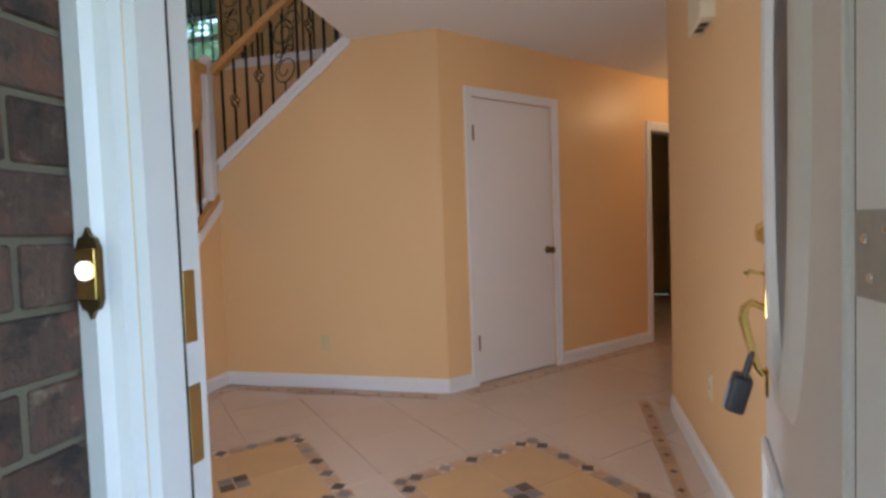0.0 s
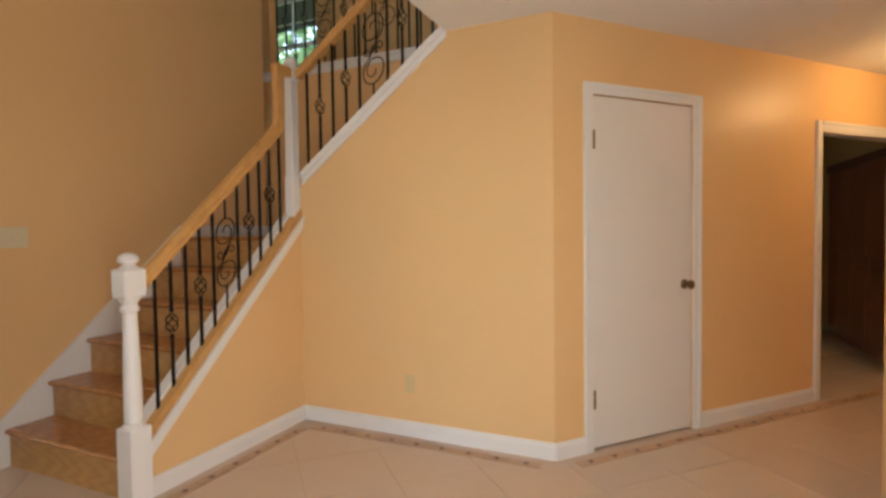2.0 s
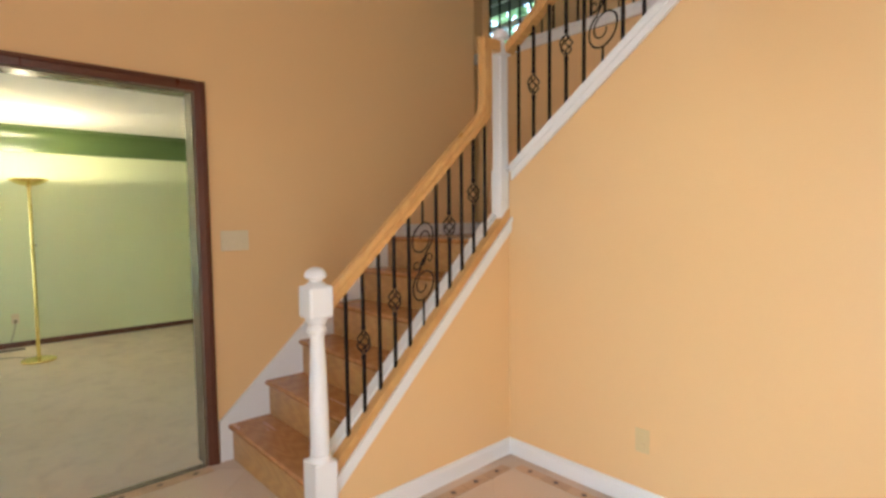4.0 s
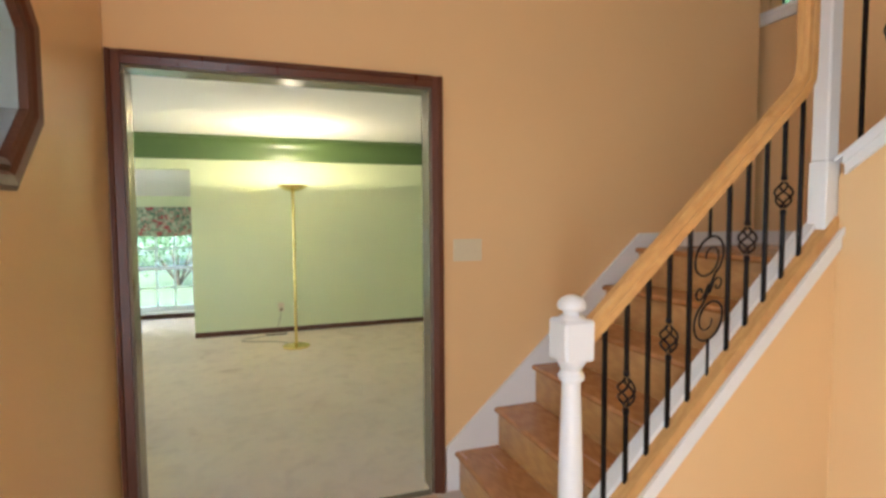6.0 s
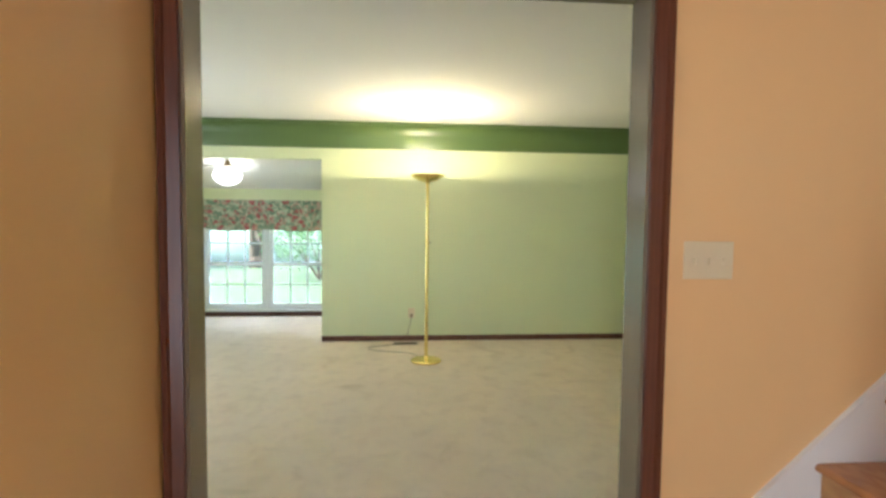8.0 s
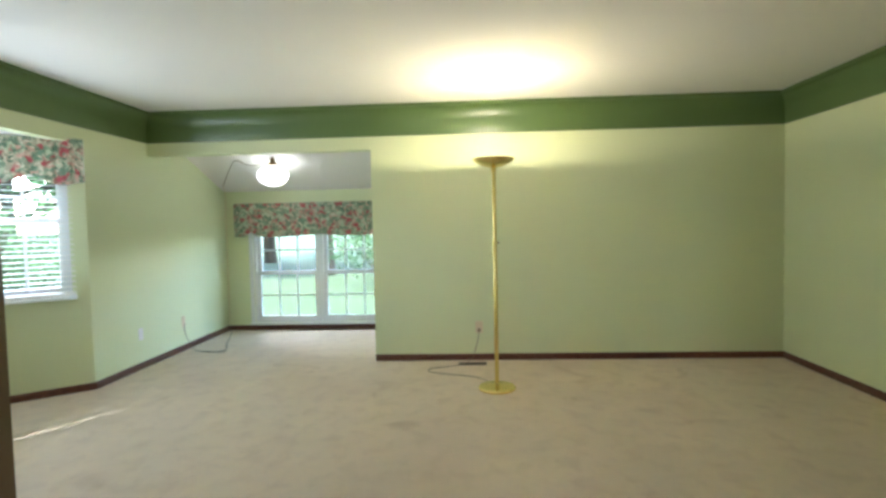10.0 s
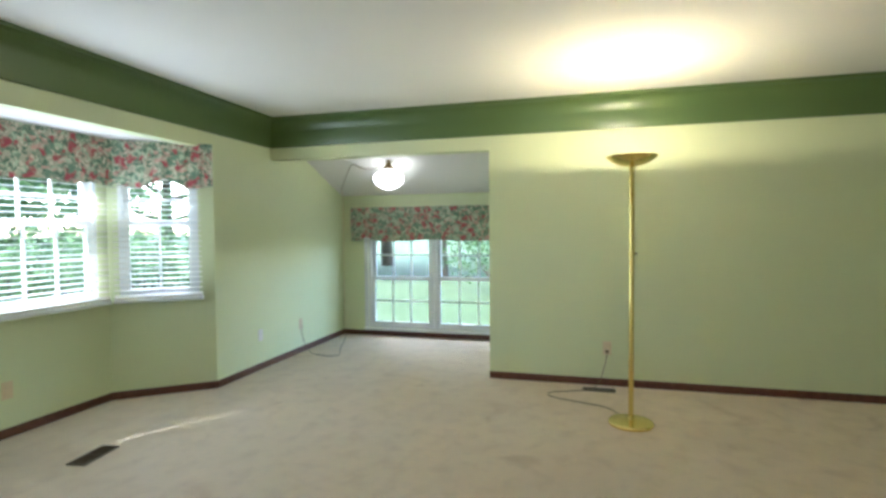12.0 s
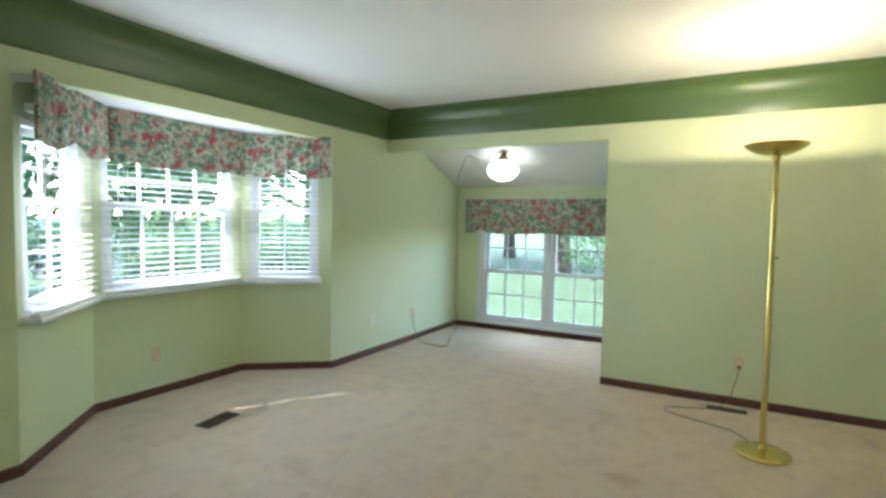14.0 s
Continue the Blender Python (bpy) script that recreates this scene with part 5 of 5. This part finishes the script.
part("cable", tube(bmesh.new(), smooth_path([(-4.72, -1.89, 0.008), (-4.80, -1.93, 0.006), (-4.90, -2.02, 0.006), (-4.97, -2.22, 0.006), (-5.06, -2.41, 0.006), (-5.16, -2.40, 0.006), (-5.24, -2.22, 0.006), (-5.32, -2.09, 0.010), (-5.41, -2.02, 0.06), (-5.455, -1.975, 0.20), (-5.456, -1.961, 0.29)]), 0.0034, 6), M_CORD, cd2, soft=True)
part("plug", cube(-5.4705, -5.446, -1.975, -1.947, 0.282, 0.308, 0.004), M_CORD, cd2)

# ---- pendant ----
pl = thing("pendant_lamp", "opal glass schoolhouse pendant with a brass fitter, lit", "pendant lamp", Matrix.Translation((-6.25, -4.22, 0.04)))
part("globe", lathe(bmesh.new(), [(0.060, 1.962), (0.075, 1.955), (0.090, 1.945), (0.135, 1.925), (0.160, 1.895), (0.168, 1.862), (0.158, 1.825), (0.128, 1.790), (0.085, 1.765), (0.045, 1.748), (0.004, 1.742)], 32), M_OPAL, pl, "white opal glass globe", soft=True)
part("fitter", lathe(bmesh.new(), [(0.072, 1.963), (0.074, 1.975), (0.062, 1.990), (0.040, 2.005), (0.028, 2.020), (0.030, 2.032), (0.020, 2.045), (0.012, 2.075), (0.004, 2.080)], 24), M_OLDBRASS, pl, "brass fitter", soft=True)
part("chain", tube(bmesh.new(), [(0, 0, 2.078), (0, 0, 2.10)], 0.005, 6), M_OLDBRASS, pl)
sc = thing("swag_cord", "brown swag chain and cord of the pendant lamp", "cord")
part("swag", tube(bmesh.new(), smooth_path([(-6.25, -4.22, 2.125), (-6.26, -4.30, 2.06), (-6.27, -4.42, 2.02), (-6.28, -4.54, 2.035), (-6.29, -4.66, 2.082), (-6.45, -4.80, 2.02), (-6.88, -5.10, 1.852)]), 0.004, 6), M_OLDBRASS, sc)
part("drop", tube(bmesh.new(), [(-6.88, -5.10, 1.850), (-7.03, -5.15, 1.782), (-7.035, -5.155, 0.9), (-7.035, -5.155, 0.07)], 0.004, 6), M_PLATE, sc)
part("floor_run", tube(bmesh.new(), smooth_path([(-7.035, -5.155, 0.07), (-6.85, -5.05, 0.008), (-6.30, -4.85, 0.006), (-5.95, -4.70, 0.006), (-5.86, -4.76, 0.006), (-5.90, -4.94, 0.006)]), 0.004, 6), M_CORD, sc)
part("wall_run", tube(bmesh.new(), smooth_path([(-5.90, -4.94, 0.006), (-5.95, -5.06, 0.03), (-5.98, -5.162, 0.20), (-5.99, -5.163, 0.30)]), 0.0025, 6), M_CORD, sc)

# ---- small fittings ----
outlet("ivory wall outlet with the lamp's plug", at_wall(FARX, -1.96, 0.320, (1, 0)))
outlet("ivory wall outlet with a cord plugged in", at_wall(-5.99, LY, 0.314, (0, 1)))
outlet("white blank wall plate on the green wall", at_wall(-5.25, LY, 0.332, (0, 1)), "wall_plate", 0.07, 0.115, 0, "wall outlets", M_WHITE)
outlet("ivory wall outlet under the bay window", at_wall(-3.37, BAY[1][1], 0.309, (0, 1)))


def floor_vent(label, m, L, W):
    t = thing("floor_vent", label, "floor vent", m, "floor vents")
    bm = bmesh.new()
    box(bm, -L / 2, L / 2, -W / 2, -W / 2 + 0.014, 0.001, 0.008)
    box(bm, -L / 2, L / 2, W / 2 - 0.014, W / 2, 0.001, 0.008)
    box(bm, -L / 2, -L / 2 + 0.014, -W / 2 + 0.014, W / 2 - 0.014, 0.001, 0.008)
    box(bm, L / 2 - 0.014, L / 2, -W / 2 + 0.014, W / 2 - 0.014, 0.001, 0.008)
    box(bm, -0.008, 0.008, -W / 2 + 0.014, W / 2 - 0.014, 0.001, 0.008)
    part("frame", bm, M_VENT, t)
    # flat black sheet stands in for the shade inside the open duct
    part("dark_sheet", cube(-L / 2 + 0.012, L / 2 - 0.012, -W / 2 + 0.012, W / 2 - 0.012, 0.0003, 0.002), M_BLACK, t)
    sl = mesh_from("slat", cube(-0.002, 0.002, -W / 2 + 0.014, W / 2 - 0.014, 0.002, 0.0075), M_VENT)
    n = int((L - 0.03) / 0.012)
    for k in range(n):
        x = -L / 2 + 0.02 + k * 0.012
        if abs(x) > 0.012:
            piece("slat", sl, t, Matrix.Translation((x, 0, 0)))


floor_vent("brown metal floor vent in the carpet by the bay", pose(-3.28, -4.97, 0, 0, 0, 8), 0.27, 0.12)
floor_vent("brown metal floor vent beside the far wall", pose(-5.322, -2.03, 0, 0, 0, 92), 0.26, 0.08)


# ---- upper hall window ----
double_hung("window_upper_hall", "white double-hung window of the upper hall with a garden view", facing(((UW[0] + UW[1]) / 2, 2.6), (0, -1)) @ Matrix.Translation((0, 0, UW[2])), UW[1] - UW[0] - 0.004, UW[3] - UW[2], 0.10, 2, 2)
tr = thing("trim_upper_opening", "dark stained casing of the window in the upper hall", "trim", kind="structure")
for x in (UW[0] - 0.05, UW[1] + 0.001):
    part("upright", cube(x, x + 0.049, 2.582, 2.5995, UW[2], UW[3] + 0.05, 0.004), M_DARKWOOD, tr)

# ---- outdoors ----
def leaf_cloud(rng, blobs, n, size):
    """Many small leaf sprays scattered in uneven clumps."""
    verts, faces = [], []
    tot = sum(b[3] ** 2 for b in blobs)
    for bx, by, bz, br in blobs:
        for _ in range(int(n * br * br / tot)):
            d = Vector((rng.gauss(0, 1), rng.gauss(0, 1), rng.gauss(0, 0.8))).normalized() * br * rng.uniform(0.45, 1.08)
            c = Vector((bx, by, bz)) + d
            a = Vector((rng.gauss(0, 1), rng.gauss(0, 1), rng.gauss(0, 1))).normalized()
            b = a.orthogonal().normalized()
            s = size * rng.uniform(0.6, 1.4)
            i = len(verts)
            verts += [c - a * s, c + b * s * 0.45, c + a * s, c - b * s * 0.45]
            faces.append((i, i + 1, i + 2, i + 3))
    me = bpy.data.meshes.new("crown")
    me.from_pydata([tuple(v) for v in verts], [], faces)
    me.materials.append(M_LEAF)
    return me


def tree(label, x, y, h, seed, spread=1.0, low=0.35):
    rng = random.Random(seed)
    t = thing("tree", label, "tree", pose(x, y, -0.42, 0, 0, rng.uniform(0, 360)), "garden trees")
    bm = bmesh.new()
    top = h * 0.62
    pts = [(0, 0, 0), (0.03 * h * rng.uniform(-1, 1) * 0.3, 0.02 * h * rng.uniform(-1, 1) * 0.3, h * 0.2), (0.1 * rng.uniform(-1, 1), 0.1 * rng.uniform(-1, 1), h * 0.42), (0.2 * rng.uniform(-1, 1), 0.2 * rng.uniform(-1, 1), top)]
    tube(bm, smooth_path(pts, 4), [h * 0.030 - h * 0.021 * i / 12 for i in range(13)], 10)
    blobs = []
    for k in range(9):
        a = 2 * math.pi * k / 9 + rng.uniform(-0.3, 0.3)
        z0 = h * rng.uniform(low, 0.6)
        L = h * spread * rng.uniform(0.18, 0.34)
        e = (L * math.cos(a), L * math.sin(a), z0 + h * rng.uniform(0.03, 0.22))
        tube(bm, smooth_path([(0, 0, z0 * 0.9), (e[0] * 0.5, e[1] * 0.5, z0 + 0.03 * h), e], 3), [0.012 * h - 0.0015 * h * i for i in range(7)], 6)
        blobs.append((*e, h * rng.uniform(0.10, 0.17)))
        blobs.append((e[0] * 0.55, e[1] * 0.55, e[2] + h * rng.uniform(0.05, 0.2), h * rng.uniform(0.10, 0.16)))
    blobs.append((0, 0, h * 0.86, h * 0.16))
    part("trunk", bm, M_BARK, t, soft=True)
    piece("crown", leaf_cloud(rng, blobs, 5200, 0.16 * h / 8), t, Matrix.Identity(4))
    return t


TL = "leafy green shade tree on the lawn"
for k, (x, y, h, low) in enumerate(((-13.5, -3.3, 8.5, 0.30), (-19.0, -7.2, 10, 0.22), (-21, -1.0, 10, 0.25), (-26, -12, 11, 0.2), (-17.5, -12.5, 9, 0.18), (-9.5, -16.5, 9, 0.2), (-3.0, -18.5, 10, 0.2), (1.5, -17.0, 9, 0.2), (-1.8, -30, 11, 0.12), (-7.0, -29, 11, 0.12), (-13.5, -21, 10, 0.14), (-20, -20, 11, 0.14), (5, -22, 11, 0.14), (-30, -5, 12, 0.2), (-4.2, 8.5, 9.5, 0.22), (-7.5, 10.5, 10, 0.2))):
    tree(TL, x, y, h, 40 + k, 1.1, low)


def shrub(x, y, r, seed):
    rng = random.Random(seed)
    t = thing("shrub", "dense dark green garden shrub", "shrub", pose(x, y, -0.42), "garden shrubs")
    bm = bmesh.new()
    blobs = []
    for k in range(7):
        a = k * 0.9 + rng.uniform(-0.2, 0.2)
        e = (r * 0.55 * math.cos(a), r * 0.55 * math.sin(a), r * rng.uniform(0.55, 1.15))
        tube(bm, [(0, 0, 0), (e[0] * 0.5, e[1] * 0.5, e[2] * 0.6), e], [0.03, 0.02, 0.01], 6)
        blobs.append((*e, r * rng.uniform(0.4, 0.55)))
    part("stems", bm, M_BARK, t)
    piece("foliage", leaf_cloud(rng, blobs, 2600, 0.055), t, Matrix.Identity(4))


for k, (x, y, r) in enumerate(((-7.4, -11.5, 1.2), (-9.0, -12.8, 1.4), (-6.4, -13.6, 1.3), (-14.2, -14.8, 2.3), (-15.6, -12.4, 2.0), (-15.0, -4.4, 1.7), (-8.3, -9.6, 1.3), (-10.6, -11.8, 1.9))):
    shrub(x, y, r, 90 + k)


# ---- brickwork beside the door ----
bw_t = thing("brick_reveal", "dark brick reveal beside the front door", "brickwork", kind="structure")
RX = DOOR_X0 - 0.061
part("mortar_bed", cube(RX - 0.30, RX - 0.008, YO - 0.125, YO - 0.0005, -0.42, 2.6), M_MORTAR, bw_t)
rng = random.Random(5)
meshes = {}
for c in range(36):
    z = -0.41 + 0.0815 * c
    if z > 2.5:
        break
    cuts = [(YO - 0.125, YO - 0.002)] if c % 2 else [(YO - 0.125, YO - 0.101), (YO - 0.092, YO - 0.002)]
    for ya, yb in cuts:
        key = round(yb - ya, 4)
        if key not in meshes:
            meshes[key] = mesh_from("brick", cube(-0.10, 0, 0, key, 0, 0.0725, 0.003), M_BRICK)
        piece("brick", meshes[key], bw_t, Matrix.Translation((RX + rng.uniform(-0.003, 0.002), ya, z)) @ Matrix.Rotation(rng.uniform(-0.012, 0.012), 4, "X"))
part("front_mortar", cube(RX - 1.6, RX - 0.301, YO - 0.115, YO - 0.0005, -0.42, 2.6), M_MORTAR, bw_t)
fb = mesh_from("brick", cube(0, 0.19, -0.012, 0.0, 0, 0.0725, 0.003), M_BRICK)
for c in range(36):
    z = -0.41 + 0.0815 * c
    if z > 2.5:
        break
    for k in range(7):
        x = RX - 0.20 - (k + (0.5 if c % 2 else 0)) * 0.20
        if x > RX - 1.6:
            piece("brick", fb, bw_t, Matrix.Translation((x, YO - 0.124, z)))

# ---- floor tiles of the foyer ----
def clip(poly, inside, cut):
    out = []
    for i in range(len(poly)):
        p, q = poly[i], poly[(i + 1) % len(poly)]
        if inside(p):
            out.append(p)
        if inside(p) != inside(q):
            out.append(cut(p, q))
    return out


def clip_box(poly, x0, x1, y0, y1):
    for ax, lim, sg in ((0, x0, 1), (0, x1, -1), (1, y0, 1), (1, y1, -1)):
        if len(poly) < 3:
            return []

        def cut(p, q, ax=ax, lim=lim):
            t = (lim - p[ax]) / (q[ax] - p[ax])
            return (p[0] + (q[0] - p[0]) * t, p[1] + (q[1] - p[1]) * t)
        poly = clip(poly, lambda p, ax=ax, lim=lim, sg=sg: sg * (p[ax] - lim) >= 0, cut)
    return poly


TS, GAP = 0.455, 0.0022
INL = [((2.33, -1.26), 0.84), ((1.04, -1.40), 0.84)]
e1, e2 = (math.cos(radians(45)), math.sin(radians(45))), (-math.sin(radians(45)), math.cos(radians(45)))
full = mesh_from("tile", prism(bmesh.new(), [(GAP, GAP, -0.004), (TS - GAP, GAP, -0.004), (TS - GAP, TS - GAP, -0.004), (GAP, TS - GAP, -0.004)], (0, 0, 0.004)), M_TILE)
org = (2.33, -1.26 - 0.84 * 0.7071)
for i in range(-14, 15):
    for j in range(-14, 15):
        c = [(org[0] + e1[0] * (i + a) * TS + e2[0] * (j + b) * TS, org[1] + e1[1] * (i + a) * TS + e2[1] * (j + b) * TS) for a, b in ((0, 0), (1, 0), (1, 1), (0, 1))]
        cx, cy = sum(p[0] for p in c) / 4, sum(p[1] for p in c) / 4
        if cx < -1.45 or cx > 4.8 or cy < -3.2 or cy > 3.6:
            continue
        if cx < -0.35 and cy > -0.6 or cx < 1.4 and cy > 0.45 or cx - 1.72 - (cy - 0.0) < -0.95 and cy > 0 and cy < 1.6:
            continue
        if min(p[0] for p in c) >= PX - 0.02 and min(p[1] for p in c) >= FY - 0.0:
            piece("tile", full, FLOOR, Matrix.Translation((c[0][0], c[0][1], 0)) @ Matrix.Rotation(radians(45), 4, 'Z'))
        else:
            k = [(p[0] + (cx - p[0]) * 0.007, p[1] + (cy - p[1]) * 0.007) for p in c]
            k = clip_box(k, PX - 0.02, 9, FY - 0.0, 9)
            if len(k) >= 3:
                piece("tile", mesh_from("tile", prism(bmesh.new(), [(p[0], p[1], -0.004) for p in k], (0, 0, 0.004)), M_TILE), FLOOR, Matrix.Identity(4))


def flat_piece(name, x0, x1, y0, y1, material, h=0.0035):
    return mesh_from(name, cube(x0, x1, y0, y1, 0.0, h), material)


for (cx, cy), S in INL:
    fm = Matrix.Translation((cx, cy, 0.0008)) @ Matrix.Rotation(radians(45), 4, 'Z')
    h = S / 2
    bed = part("inlay_bed", cube(-h, h, -h, h, 0.0, 0.0012), M_GROUT, FLOOR, m=fm)
    b = 0.075
    q = (h - b) / 1.0
    big = flat_piece("honey_tile", 0.003, q - 0.003, 0.003, q - 0.003, M_INLAY)
    for k in range(4):
        piece("honey_tile", big, FLOOR, fm @ Matrix.Rotation(radians(90 * k), 4, 'Z'))
    small = [flat_piece("small_tile", 0.003, 0.063, 0.003, 0.063, mm, 0.0048) for mm in (M_DARKTILE, M_GREYTILE)]
    for k in range(4):
        piece("small_tile", small[k % 2], FLOOR, fm @ Matrix.Rotation(radians(90 * k), 4, 'Z'))
    n = 11
    step = S / n
    sq = {kk: flat_piece("mosaic_tile", -step / 2 + 0.003, step / 2 - 0.003, -b / 2 + 0.004, b / 2 - 0.004, mm) for kk, mm in (("m", M_MOSAIC), ("t", M_STRIP))}
    dia = {kk: flat_piece("accent_tile", -0.026, 0.026, -0.026, 0.026, mm, 0.0046) for kk, mm in (("d", M_DARKTILE), ("g", M_GREYTILE))}
    for k in range(4):
        rm = fm @ Matrix.Rotation(radians(90 * k), 4, 'Z')
        for i in range(n - 1):
            x = -h + step * (i + 0.5)
            piece("mosaic_tile", sq["m" if i % 2 else "t"], FLOOR, rm @ Matrix.Translation((x, -h + b / 2, 0)))
            if i % 2:
                piece("accent_tile", dia["d" if i % 4 == 1 else "g"], FLOOR, rm @ Matrix.Translation((x, -h + b / 2, 0)) @ Matrix.Rotation(radians(45), 4, 'Z'))
        piece("accent_tile", dia["g"], FLOOR, rm @ Matrix.Translation((h - step / 2, -h + b / 2, 0)) @ Matrix.Rotation(radians(45), 4, 'Z'))


def border(p0, p1, off, step=0.16, w=0.062):
    """A strip of tan tiles with small dark diamonds, off metres to the left of p0-p1."""
    L = length(p0, p1)
    n = max(1, int(L / step))
    s = L / n
    m = along(p0, p1)
    tl_ = flat_piece("border_tile", 0.0015, s - 0.0015, off, off + w, M_STRIP, 0.0034)
    di = flat_piece("border_diamond", -0.012, 0.012, -0.012, 0.012, M_DARKTILE, 0.0044)
    for i in range(n):
        piece("border_tile", tl_, FLOOR, m @ Matrix.Translation((s * i, 0, 0.0006)))
        piece("border_diamond", di, FLOOR, m @ Matrix.Translation((s * (i + 0.5), off + w / 2, 0.0006)) @ Matrix.Rotation(radians(45), 4, 'Z'))


BO = 0.075
border((DIAG0[0] - 0.05, 0), (0.15, 0), BO)
border((0, -0.15), (0, -1.30), BO)
border(diag(3.4), diag(0.08), BO)
border((RWX, -1.9), (RWX, -0.02), 0.11)
border((PX, -1.0 - 0.36), (PX, -2.6), 0.03, 0.16, 0.07)
border((3.05, -0.16), (4.6, -0.16), 0.11)
